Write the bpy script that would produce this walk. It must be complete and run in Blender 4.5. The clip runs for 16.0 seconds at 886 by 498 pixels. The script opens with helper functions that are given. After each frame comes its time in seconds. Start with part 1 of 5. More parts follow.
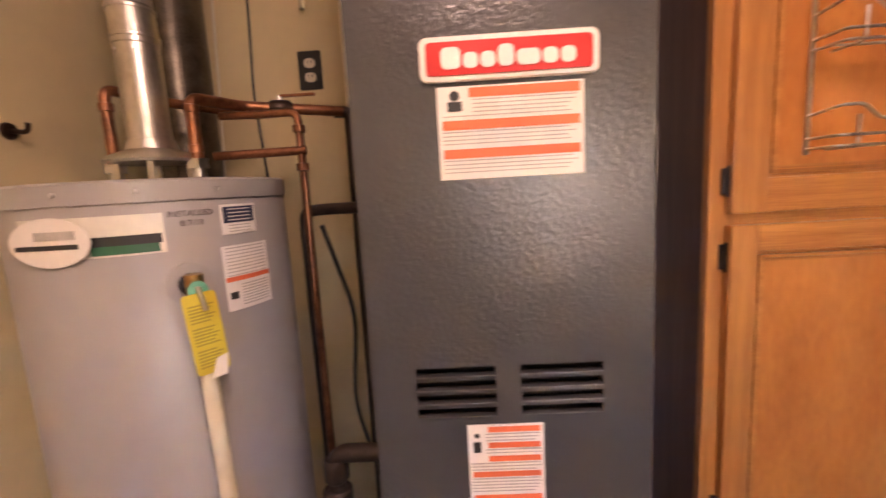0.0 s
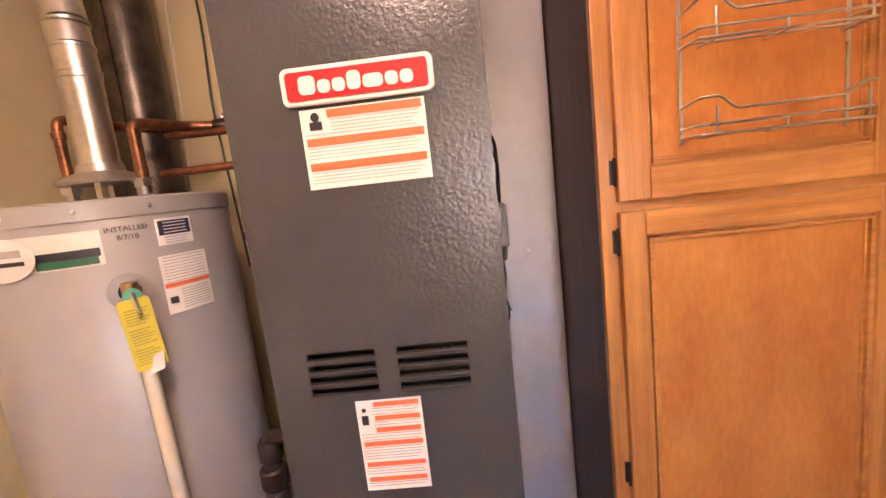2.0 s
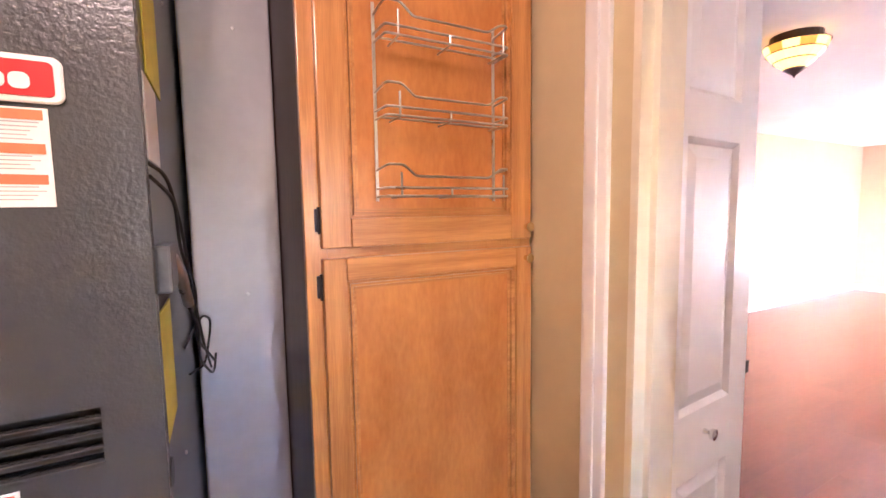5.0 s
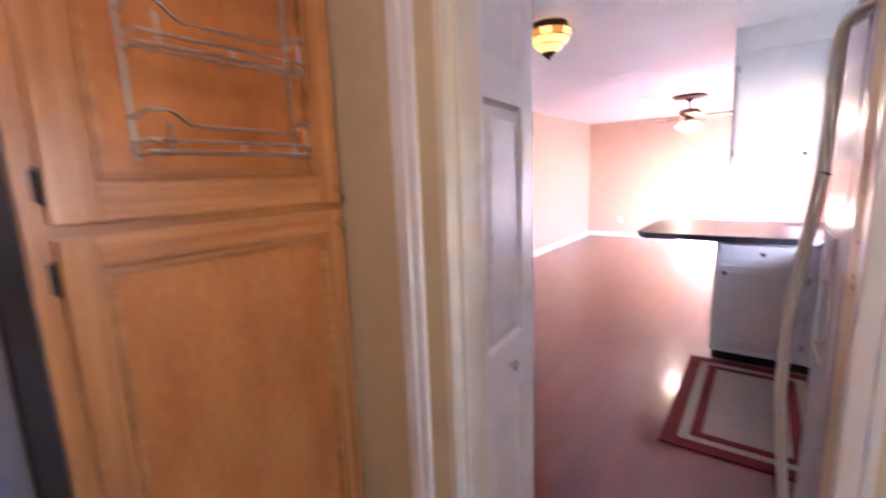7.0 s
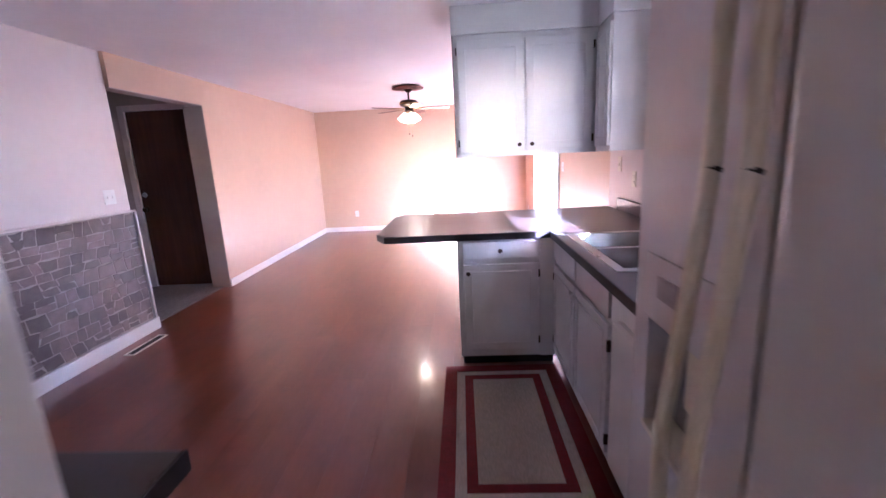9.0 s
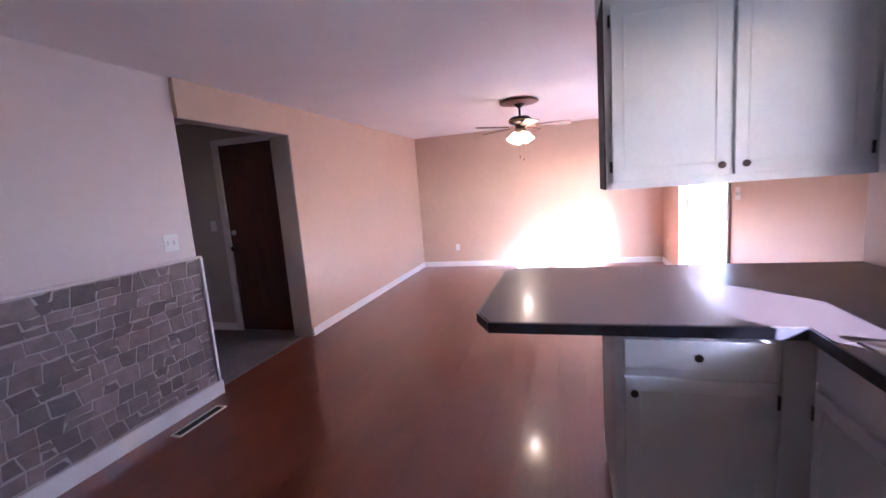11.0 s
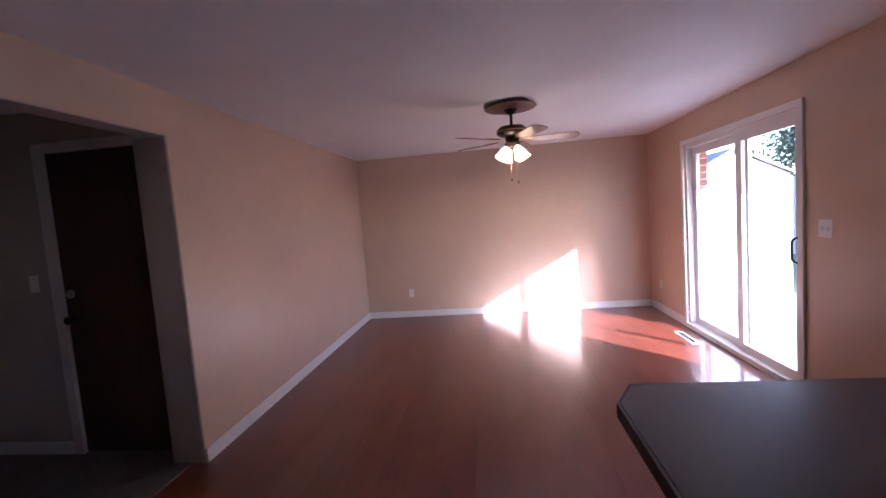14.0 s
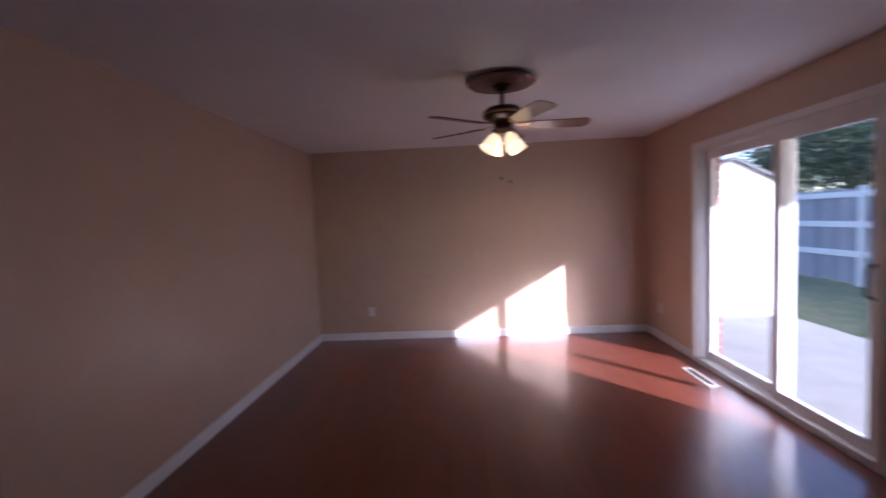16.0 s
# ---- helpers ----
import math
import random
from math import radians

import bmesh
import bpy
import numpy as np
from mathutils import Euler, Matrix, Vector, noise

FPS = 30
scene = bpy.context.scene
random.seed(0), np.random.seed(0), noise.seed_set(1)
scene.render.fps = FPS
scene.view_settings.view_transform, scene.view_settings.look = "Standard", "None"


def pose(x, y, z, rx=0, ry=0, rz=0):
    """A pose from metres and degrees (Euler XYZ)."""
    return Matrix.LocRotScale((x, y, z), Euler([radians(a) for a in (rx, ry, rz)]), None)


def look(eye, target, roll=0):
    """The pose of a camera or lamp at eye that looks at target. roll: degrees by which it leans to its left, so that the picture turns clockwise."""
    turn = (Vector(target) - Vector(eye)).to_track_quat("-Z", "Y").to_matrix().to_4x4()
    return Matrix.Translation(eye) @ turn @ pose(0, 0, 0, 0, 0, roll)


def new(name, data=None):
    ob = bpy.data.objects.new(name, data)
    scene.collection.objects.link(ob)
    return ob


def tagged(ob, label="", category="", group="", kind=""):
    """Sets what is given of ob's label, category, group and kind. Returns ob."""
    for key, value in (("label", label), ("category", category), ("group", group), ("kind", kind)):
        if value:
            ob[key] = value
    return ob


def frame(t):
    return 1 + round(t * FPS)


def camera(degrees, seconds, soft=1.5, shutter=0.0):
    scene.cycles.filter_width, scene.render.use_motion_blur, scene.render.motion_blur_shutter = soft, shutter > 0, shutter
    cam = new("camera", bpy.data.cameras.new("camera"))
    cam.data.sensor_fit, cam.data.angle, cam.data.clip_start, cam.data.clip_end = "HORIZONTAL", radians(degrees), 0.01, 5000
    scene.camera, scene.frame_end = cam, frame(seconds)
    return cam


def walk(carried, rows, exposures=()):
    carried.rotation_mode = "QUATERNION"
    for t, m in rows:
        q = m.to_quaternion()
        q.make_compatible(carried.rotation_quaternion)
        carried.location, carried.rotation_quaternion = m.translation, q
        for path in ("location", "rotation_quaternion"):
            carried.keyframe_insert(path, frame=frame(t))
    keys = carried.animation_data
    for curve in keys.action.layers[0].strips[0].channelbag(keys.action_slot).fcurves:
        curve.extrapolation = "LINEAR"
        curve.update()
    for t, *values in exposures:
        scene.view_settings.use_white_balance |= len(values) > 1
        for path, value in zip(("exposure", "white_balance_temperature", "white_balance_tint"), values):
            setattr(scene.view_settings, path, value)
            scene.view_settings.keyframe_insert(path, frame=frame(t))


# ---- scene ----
cam = camera(92.3, 16.0, shutter=0.5)
PATH = [
    (0, (0.514, 0.372, 1.41), (0.452, 2.35, 1.122), -3.3),
    (0.5, (0.592, 0.345, 1.409), (0.701, 2.322, 1.127), -3.4),
    (1, (0.652, 0.322, 1.407), (0.69, 2.294, 1.074), -5.7),
    (1.5, (0.676, 0.312, 1.407), (0.587, 2.286, 1.099), -6.2),
    (2, (0.691, 0.305, 1.406), (0.586, 2.28, 1.107), -6.5),
    (2.5, (0.711, 0.286, 1.398), (0.597, 2.257, 1.08), -6.2),
    (3, (0.763, 0.269, 1.386), (0.76, 2.237, 1.029), -5.8),
    (3.5, (0.822, 0.257, 1.395), (1.195, 2.199, 1.099), -4.9),
    (4, (0.836, 0.256, 1.407), (1.496, 2.124, 1.127), -3.5),
    (6.5, (0.754, 0.317, 1.404), (2.08, 1.811, 1.319), -2.4),
    (7, (0.835, 0.324, 1.385), (2.411, 1.507, 1.048), -2.2),
    (7.5, (1.028, 0.335, 1.341), (2.766, 1.203, 0.867), -1.1),
    (8, (1.241, 0.34, 1.361), (3.087, 0.964, 0.914), -3.2),
    (8.5, (1.471, 0.421, 1.35), (3.402, 0.654, 0.884), -2.8),
    (9, (1.673, 0.506, 1.388), (3.626, 0.609, 0.965), -2.9),
    (9.5, (1.969, 0.551, 1.406), (3.909, 0.903, 1.073), -4.2),
    (10, (2.226, 0.569, 1.435), (4.125, 1.108, 1.111), -4.6),
    (12.5, (3.356, 1.066, 1.443), (5.269, 1.602, 1.209), -3.7),
    (13, (3.527, 1.198, 1.499), (5.506, 1.403, 1.301), -4.1),
    (13.5, (3.75, 1.319, 1.449), (5.727, 1.469, 1.185), -3.8),
    (14, (4.03, 1.393, 1.468), (6.009, 1.633, 1.308), -4.3),
    (14.5, (4.208, 1.389, 1.456), (6.199, 1.465, 1.288), -4.7),
    (15, (4.441, 1.399, 1.468), (6.403, 1.029, 1.36), -2.5),
    (15.5, (4.633, 1.434, 1.481), (6.592, 1.068, 1.309), -2.6),
    (16, (4.923, 1.466, 1.468), (6.915, 1.565, 1.329), -2.5),
]
EXPOSURES = [(0, 6.05, 6300, 41), (1.5, 6.4, 6300, 41), (4.0, 6.6, 5600, 36), (6.5, 5.9, 5100, 33), (7.0, 5.55, 4900, 32), (7.5, 5.3, 4850, 32), (8.0, 5.1, 4750, 32),
             (9.0, 4.95, 4750, 32), (10.0, 4.6, 4750, 32), (12.5, 3.65, 4850, 29), (14.0, 2.85, 4850, 29), (15.0, 2.25, 4900, 30), (16.0, 1.62, 4900, 28)]
walk(cam, [(t, look(eye, target, roll)) for t, eye, target, roll in PATH], EXPOSURES)

# ---- world, sun, daylight and lamps ----
SUN_AZ, SUN_EL = 41.0, 20.6           # heading of the rays from +x towards +y, height
W = bpy.data.worlds.new("world")
scene.world = W
W.use_nodes = True
sky = W.node_tree.nodes.new("ShaderNodeTexSky")
sky.sky_type, sky.sun_disc = "NISHITA", False
sky.sun_elevation, sky.sun_rotation = radians(SUN_EL), radians(229)
W.node_tree.links.new(sky.outputs[0], W.node_tree.nodes["Background"].inputs[0])
W.node_tree.nodes["Background"].inputs[1].default_value = 0.15


def lamp(name, kind, m, power, color, size=0.1, size_y=None):
    d = bpy.data.lights.new(name, kind)
    d.energy, d.color = power, color
    if kind == "AREA":
        d.size = size
        if size_y:
            d.shape, d.size_y = "RECTANGLE", size_y
    elif kind == "SUN":
        d.angle = size
    else:
        d.shadow_soft_size = size
    ob = new(name, d)
    ob.matrix_world = m
    return ob


SUN_WAY = Vector((math.cos(radians(SUN_AZ)) * math.cos(radians(SUN_EL)), math.sin(radians(SUN_AZ)) * math.cos(radians(SUN_EL)), -math.sin(radians(SUN_EL))))
lamp("sun", "SUN", look((0, 0, 20), Vector((0, 0, 20)) + SUN_WAY), 5.0, (1, 0.93, 0.84), radians(0.5))
lamp("utility_bulb", "POINT", pose(0.62, 0.24, 2.06), 0.33, (1.0, 0.74, 0.50), 0.10)
lamp("kitchen_bulb", "POINT", pose(3.68, 1.52, 2.20), 0.010, (1.0, 0.75, 0.45), 0.08)
lamp("pendant_bulb", "POINT", pose(3.58, -0.40, 1.78), 0.03, (1.0, 0.75, 0.4), 0.03)
lamp("fan_bulb", "POINT", pose(7.70, 1.19, 1.83), 0.5, (1.0, 0.75, 0.45), 0.05)


# ---- materials ----
def mat(name, col, rough=0.5, metal=0.0, var=0.12, scale=6.0, bump=0.0, bscale=60.0, stretch=(1, 1, 1), rand=0.0, spec=0.5, coat=0.0, col2=None, rv=0.07):
    """A principled surface with two scales of variation, fine relief and, by rand, a shade for each object."""
    m = bpy.data.materials.new(name)
    m.use_nodes = True
    nt = m.node_tree
    n, l = nt.nodes, nt.links
    b = n["Principled BSDF"]
    tc = n.new("ShaderNodeTexCoord")
    mp = n.new("ShaderNodeMapping")
    mp.inputs["Scale"].default_value = stretch
    l.new(tc.outputs["Object"], mp.inputs[0])
    n1 = n.new("ShaderNodeTexNoise")
    n1.inputs["Scale"].default_value, n1.inputs["Detail"].default_value = scale, 6
    n2 = n.new("ShaderNodeTexNoise")
    n2.inputs["Scale"].default_value, n2.inputs["Detail"].default_value = scale * 9, 4
    l.new(mp.outputs[0], n1.inputs[0]), l.new(mp.outputs[0], n2.inputs[0])
    if rand:
        oi = n.new("ShaderNodeObjectInfo")
        ofs = n.new("ShaderNodeVectorMath")
        ofs.operation = "SCALE"
        comb = n.new("ShaderNodeCombineXYZ")
        for i in range(3):
            l.new(oi.outputs["Random"], comb.inputs[i])
        l.new(comb.outputs[0], ofs.inputs[0])
        ofs.inputs["Scale"].default_value = 37.0
        l.new(ofs.outputs[0], mp.inputs["Location"])
    add = n.new("ShaderNodeMath")
    add.operation = "MULTIPLY_ADD"
    l.new(n2.outputs[0], add.inputs[0])
    add.inputs[1].default_value = 0.5
    l.new(n1.outputs[0], add.inputs[2])
    ramp = n.new("ShaderNodeMapRange")
    ramp.inputs[1].default_value, ramp.inputs[2].default_value = 0.45, 1.05
    l.new(add.outputs[0], ramp.inputs[0])
    mix = n.new("ShaderNodeMix")
    mix.data_type = "RGBA"
    lo = tuple(c * (1 - var) for c in col) if col2 is None else col2
    hi = tuple(min(1, c * (1 + var)) for c in col) if col2 is None else col
    mix.inputs[6].default_value, mix.inputs[7].default_value = (*lo, 1), (*hi, 1)
    l.new(ramp.outputs[0], mix.inputs[0])
    out = mix.outputs[2]
    if rand:
        hsv = n.new("ShaderNodeHueSaturation")
        mr = n.new("ShaderNodeMapRange")
        mr.inputs[3].default_value, mr.inputs[4].default_value = 1 - rand, 1 + rand
        l.new(oi.outputs["Random"], mr.inputs[0])
        l.new(mr.outputs[0], hsv.inputs["Value"])
        l.new(out, hsv.inputs["Color"])
        out = hsv.outputs[0]
    l.new(out, b.inputs["Base Color"])
    rr = n.new("ShaderNodeMapRange")
    rr.inputs[3].default_value, rr.inputs[4].default_value = max(0.02, rough * (1 - rv)), min(1, rough * (1 + rv))
    l.new(n1.outputs[0], rr.inputs[0])
    l.new(rr.outputs[0], b.inputs["Roughness"])
    b.inputs["Metallic"].default_value = metal
    b.inputs["Specular IOR Level"].default_value = spec
    b.inputs["Coat Weight"].default_value = coat
    if bump:
        nb = n.new("ShaderNodeTexNoise")
        nb.inputs["Scale"].default_value, nb.inputs["Detail"].default_value = bscale, 3
        l.new(mp.outputs[0], nb.inputs[0])
        bp = n.new("ShaderNodeBump")
        bp.inputs["Strength"].default_value, bp.inputs["Distance"].default_value = bump, 0.002
        l.new(nb.outputs[0], bp.inputs["Height"])
        l.new(bp.outputs[0], b.inputs["Normal"])
    return m


def glow(name, col, strength, base=(0.8, 0.7, 0.5)):
    m = mat(name, base, 0.4, var=0.2, scale=25)
    b = m.node_tree.nodes["Principled BSDF"]
    b.inputs["Emission Color"].default_value = (*col, 1)
    b.inputs["Emission Strength"].default_value = strength
    return m


def glass(name):
    m = bpy.data.materials.new(name)
    m.use_nodes = True
    b = m.node_tree.nodes["Principled BSDF"]
    b.inputs["Base Color"].default_value = (0.96, 0.98, 0.97, 1)
    b.inputs["Roughness"].default_value, b.inputs["Transmission Weight"].default_value, b.inputs["IOR"].default_value = 0.0, 1.0, 1.05
    return m


UTIL = mat("utility_wall_paint", (0.66, 0.55, 0.33), 0.55, var=0.06, scale=2, bump=0.15, bscale=180)
PEACH = mat("tan_wall_paint", (0.61, 0.435, 0.305), 0.36, var=0.06, scale=1.2, bump=0.12, bscale=160)
KWALL = mat("kitchen_wall_paint", (0.70, 0.62, 0.59), 0.45, var=0.05, scale=1.5, bump=0.12, bscale=160)
CEIL = mat("ceiling_paint", (0.78, 0.75, 0.74), 0.7, var=0.04, scale=2, bump=0.2, bscale=120)
TRIM = mat("white_trim_paint", (0.80, 0.78, 0.76), 0.3, var=0.04, scale=4, bump=0.05, bscale=80)
CASE = mat("cream_trim_paint", (0.78, 0.71, 0.55), 0.35, var=0.06, scale=5, bump=0.05)
CABW = mat("painted_cabinet", (0.61, 0.605, 0.615), 0.55, var=0.05, scale=5, bump=0.12, bscale=90, spec=0.25)
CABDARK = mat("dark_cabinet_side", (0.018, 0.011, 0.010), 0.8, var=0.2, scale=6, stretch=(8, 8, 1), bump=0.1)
OAK = mat("golden_oak", (0.66, 0.31, 0.085), 0.3, scale=3.0, stretch=(15, 15, 0.7), col2=(0.34, 0.125, 0.028), bump=0.12, bscale=40, coat=0.2)
OAKH = mat("golden_oak_rail", (0.66, 0.305, 0.08), 0.3, scale=3.0, stretch=(0.7, 15, 15), col2=(0.35, 0.13, 0.028), bump=0.12, bscale=40, coat=0.2)
OAKP = mat("oak_veneer_panel", (0.63, 0.265, 0.062), 0.28, scale=3.6, stretch=(3.0, 3.0, 1.1), col2=(0.40, 0.13, 0.024), bump=0.05, bscale=30, rv=0.0)
# dark brown of the pantry side; on the jamb rebate it stands for shade
OAKSIDE = mat("dark_brown_wood", (0.15, 0.085, 0.065), 0.5, scale=4, stretch=(12, 12, 0.6), col2=(0.065, 0.035, 0.028), bump=0.15, bscale=40)
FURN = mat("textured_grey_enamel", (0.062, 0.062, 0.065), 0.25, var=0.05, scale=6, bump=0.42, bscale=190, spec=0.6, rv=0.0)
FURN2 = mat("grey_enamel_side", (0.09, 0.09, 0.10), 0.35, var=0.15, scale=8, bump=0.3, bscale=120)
DUCTP = mat("galvanised_panel", (0.50, 0.49, 0.52), 0.5, 0.15, var=0.1, scale=3, bump=0.05)
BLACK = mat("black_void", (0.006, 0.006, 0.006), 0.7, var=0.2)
BLACKP = mat("black_plastic", (0.015, 0.015, 0.016), 0.4, var=0.2, scale=20)
HEAT = mat("heater_grey_enamel", (0.36, 0.345, 0.35), 0.33, var=0.06, scale=3, bump=0.08, bscale=50)
COPPER = mat("tarnished_copper", (0.42, 0.18, 0.085), 0.36, 0.8, scale=16, col2=(0.09, 0.04, 0.025), bump=0.15)
IRON = mat("black_iron_pipe", (0.05, 0.035, 0.03), 0.45, 0.5, var=0.4, scale=25, bump=0.2)
STEEL = mat("brushed_steel", (0.62, 0.62, 0.62), 0.28, 1.0, var=0.12, scale=12, bump=0.05)
# darker copy of STEEL; the shade inside the bowls is put into its colour
SINKM = mat("dark_bowl_steel", (0.20, 0.19, 0.19), 0.36, 1.0, var=0.12, scale=12, bump=0.05)
CHROME = mat("chrome", (0.78, 0.78, 0.78), 0.12, 1.0, var=0.05, scale=12)
GALV = mat("galvanised_flue", (0.60, 0.58, 0.54), 0.33, 0.95, var=0.2, scale=10, bump=0.1, bscale=30)
DUCTB = mat("dark_spotted_duct", (0.17, 0.145, 0.11), 0.33, 0.75, scale=22, col2=(0.05, 0.042, 0.034), bump=0.35, bscale=40)
WHITEP = mat("white_plastic", (0.78, 0.77, 0.74), 0.35, var=0.04, scale=8)
IVORY = mat("aged_white_plastic", (0.72, 0.68, 0.56), 0.35, var=0.08, scale=8)
FRIDGE = mat("pebbled_white_enamel", (0.74, 0.73, 0.73), 0.22, var=0.03, scale=3, bump=0.35, bscale=170)
YELLOW = mat("yellow_tag", (0.62, 0.52, 0.035), 0.5, var=0.1, scale=30)
RED = mat("red_plate", (0.62, 0.03, 0.025), 0.3, var=0.08, scale=10)
ORANGE = mat("orange_print", (0.80, 0.17, 0.06), 0.5, var=0.08, scale=30)
PAPER = mat("white_sticker", (0.80, 0.77, 0.75), 0.45, var=0.04, scale=20)
INK = mat("black_ink", (0.02, 0.02, 0.022), 0.5, var=0.2)
GREYINK = mat("grey_print", (0.42, 0.40, 0.40), 0.5, var=0.2, scale=40)
NAVY = mat("navy_print", (0.02, 0.025, 0.07), 0.45, var=0.2)
GREEN = mat("green_print", (0.015, 0.11, 0.05), 0.4, var=0.2)
SILVER = mat("silver_print", (0.70, 0.68, 0.62), 0.3, 0.0, var=0.12, scale=8)
TEAL = mat("verdigris_valve", (0.10, 0.38, 0.27), 0.5, var=0.2, scale=30)
FLOORM = mat("cherry_laminate", (0.20, 0.054, 0.029), 0.30, scale=1.6, stretch=(1.0, 3.5, 3.5), col2=(0.14, 0.035, 0.018), rand=0.05, spec=0.42, rv=0.0, coat=0.55)
FLOORM.node_tree.nodes["Principled BSDF"].inputs["Coat Roughness"].default_value = 0.12
UNDER = mat("floor_joint", (0.07, 0.02, 0.012), 0.5, var=0.2)
VINYL = mat("utility_vinyl", (0.13, 0.09, 0.06), 0.5, var=0.15, scale=5)
CARPET = mat("grey_carpet", (0.20, 0.18, 0.18), 0.95, var=0.25, scale=40, bump=1.0, bscale=300)
COUNTER = mat("dark_laminate", (0.055, 0.042, 0.043), 0.34, scale=90, col2=(0.045, 0.034, 0.035), bump=0.04, bscale=200, coat=0.2, spec=0.35)
COUNTER.node_tree.nodes["Principled BSDF"].inputs["Coat Roughness"].default_value = 0.14
CEDGE = mat("counter_edge", (0.022, 0.02, 0.026), 0.35, var=0.3, scale=30)
STONE = mat("veneer_stone", (0.25, 0.20, 0.185), 0.7, scale=14, col2=(0.14, 0.11, 0.105), rand=0.36, bump=0.25, bscale=60)
GROUT = mat("pale_grout", (0.42, 0.37, 0.335), 0.9, var=0.15, scale=30, bump=0.4)
DOORB = mat("dark_walnut_door", (0.085, 0.028, 0.016), 0.35, scale=3, stretch=(8, 8, 0.6), col2=(0.045, 0.014, 0.009), bump=0.06)
# the hall's dimness is put into this darker wall colour
HALLW = mat("hall_wall_dimmed", (0.44, 0.36, 0.32), 0.6, var=0.06, scale=2, bump=0.1, bscale=160)
BRASS = mat("antique_brass", (0.50, 0.33, 0.13), 0.28, 0.9, var=0.25, scale=15)
KNOBB = mat("polished_brass", (0.80, 0.66, 0.38), 0.15, 0.95, var=0.08, scale=15)
BRONZE = mat("oiled_bronze", (0.045, 0.027, 0.02), 0.35, 0.6, var=0.3, scale=15)
BLADE = mat("fan_blade_veneer", (0.16, 0.06, 0.03), 0.3, scale=6, stretch=(1, 1, 1), col2=(0.10, 0.035, 0.02), coat=0.3)
MEDAL = mat("ceiling_medallion", (0.17, 0.06, 0.035), 0.5, var=0.2, scale=12)
RUGR = mat("rug_red_pile", (0.14, 0.007, 0.010), 0.95, var=0.25, scale=40, bump=1.0, bscale=250)
RUGB = mat("rug_beige_weave", (0.34, 0.285, 0.235), 0.95, var=0.18, scale=30, bump=1.0, bscale=200, stretch=(1, 4, 1))
CURT = mat("ochre_curtain", (0.55, 0.31, 0.13), 0.85, var=0.15, scale=8, bump=0.3, bscale=200)
HINGE = mat("dark_hinge", (0.04, 0.03, 0.028), 0.4, 0.7, var=0.3, scale=30)
PANE = glass("pane")
SHADEG = glow("lit_frosted_glass", (1.0, 0.66, 0.28), 0.45)
TIFF = glow("amber_leaded_glass", (1.0, 0.55, 0.10), 0.05, (0.5, 0.32, 0.05))
TIFFR = glow("red_leaded_glass", (1.0, 0.35, 0.03), 0.02, (0.22, 0.11, 0.02))
CONC = mat("patio_concrete", (0.26, 0.245, 0.225), 0.85, var=0.15, scale=3, bump=0.5, bscale=80)
GRASS = mat("lawn", (0.12, 0.15, 0.05), 0.95, scale=3, col2=(0.24, 0.21, 0.12), bump=1.0, bscale=60)
FENCE = mat("weathered_fence", (0.26, 0.26, 0.29), 0.85, scale=5, stretch=(6, 6, 0.6), col2=(0.16, 0.16, 0.18), rand=0.2, bump=0.3)
RAIL = mat("pale_fence_rail", (0.62, 0.61, 0.60), 0.8, scale=5, stretch=(0.6, 6, 6), col2=(0.46, 0.45, 0.44), bump=0.3)
SIDING = mat("white_siding", (0.82, 0.81, 0.79), 0.6, var=0.05, scale=3)
BRICK = mat("red_brick", (0.30, 0.13, 0.09), 0.85, scale=12, col2=(0.20, 0.08, 0.06), rand=0.25, bump=0.5)
MORTAR = mat("mortar", (0.40, 0.37, 0.34), 0.9, var=0.15, scale=20)
ROOF = mat("grey_shingle", (0.12, 0.11, 0.11), 0.9, var=0.2, scale=15, bump=0.6)
BARK = mat("bark", (0.10, 0.075, 0.055), 0.9, var=0.3, scale=10, bump=0.8)
LEAF = mat("leaves", (0.07, 0.085, 0.04), 0.7, var=0.4, scale=3)


# ---- mesh helpers ----
ORIGIN = {}


def part(name, bm, material, parent=None, label="", smooth=False):
    """Links a bmesh, drawn in world coordinates, as one mesh; under parent where one is given."""
    me = bpy.data.meshes.new(name)
    o = ORIGIN.get(parent, Vector((0, 0, 0)))
    if parent is None and len(bm.verts):
        xs, ys, zs = zip(*[v.co for v in bm.verts])
        o = Vector(((min(xs) + max(xs)) / 2, (min(ys) + max(ys)) / 2, min(zs)))
    bmesh.ops.translate(bm, verts=bm.verts, vec=-o)
    bm.normal_update()
    if smooth:
        for f in bm.faces:
            f.smooth = True
    bm.to_mesh(me)
    bm.free()
    if smooth:
        me.set_sharp_from_angle(angle=radians(40))
    me.materials.append(material)
    ob = new(name, me)
    if parent is None:
        ob.location = o
    else:
        ob.parent = parent
    ORIGIN[ob] = o
    if label:
        ob["label"] = label
    return ob


def thing(name, at, label, category, group="", kind=""):
    ob = new(name)
    ob.empty_display_size = 0.1
    ob.location = at
    ORIGIN[ob] = Vector(at)
    return tagged(ob, label, category, group, kind)


def box(bm, x0, x1, y0, y1, z0, z1, bev=0.0):
    vs = [bm.verts.new((x, y, z)) for x in (x0, x1) for y in (y0, y1) for z in (z0, z1)]
    fs = [bm.faces.new([vs[i] for i in q]) for q in ((0, 1, 3, 2), (4, 6, 7, 5), (0, 4, 5, 1), (2, 3, 7, 6), (0, 2, 6, 4), (1, 5, 7, 3))]
    if bev:
        es = list({e for f in fs for e in f.edges})
        bmesh.ops.bevel(bm, geom=es, offset=bev, segments=2, affect="EDGES", profile=0.6)
    return bm


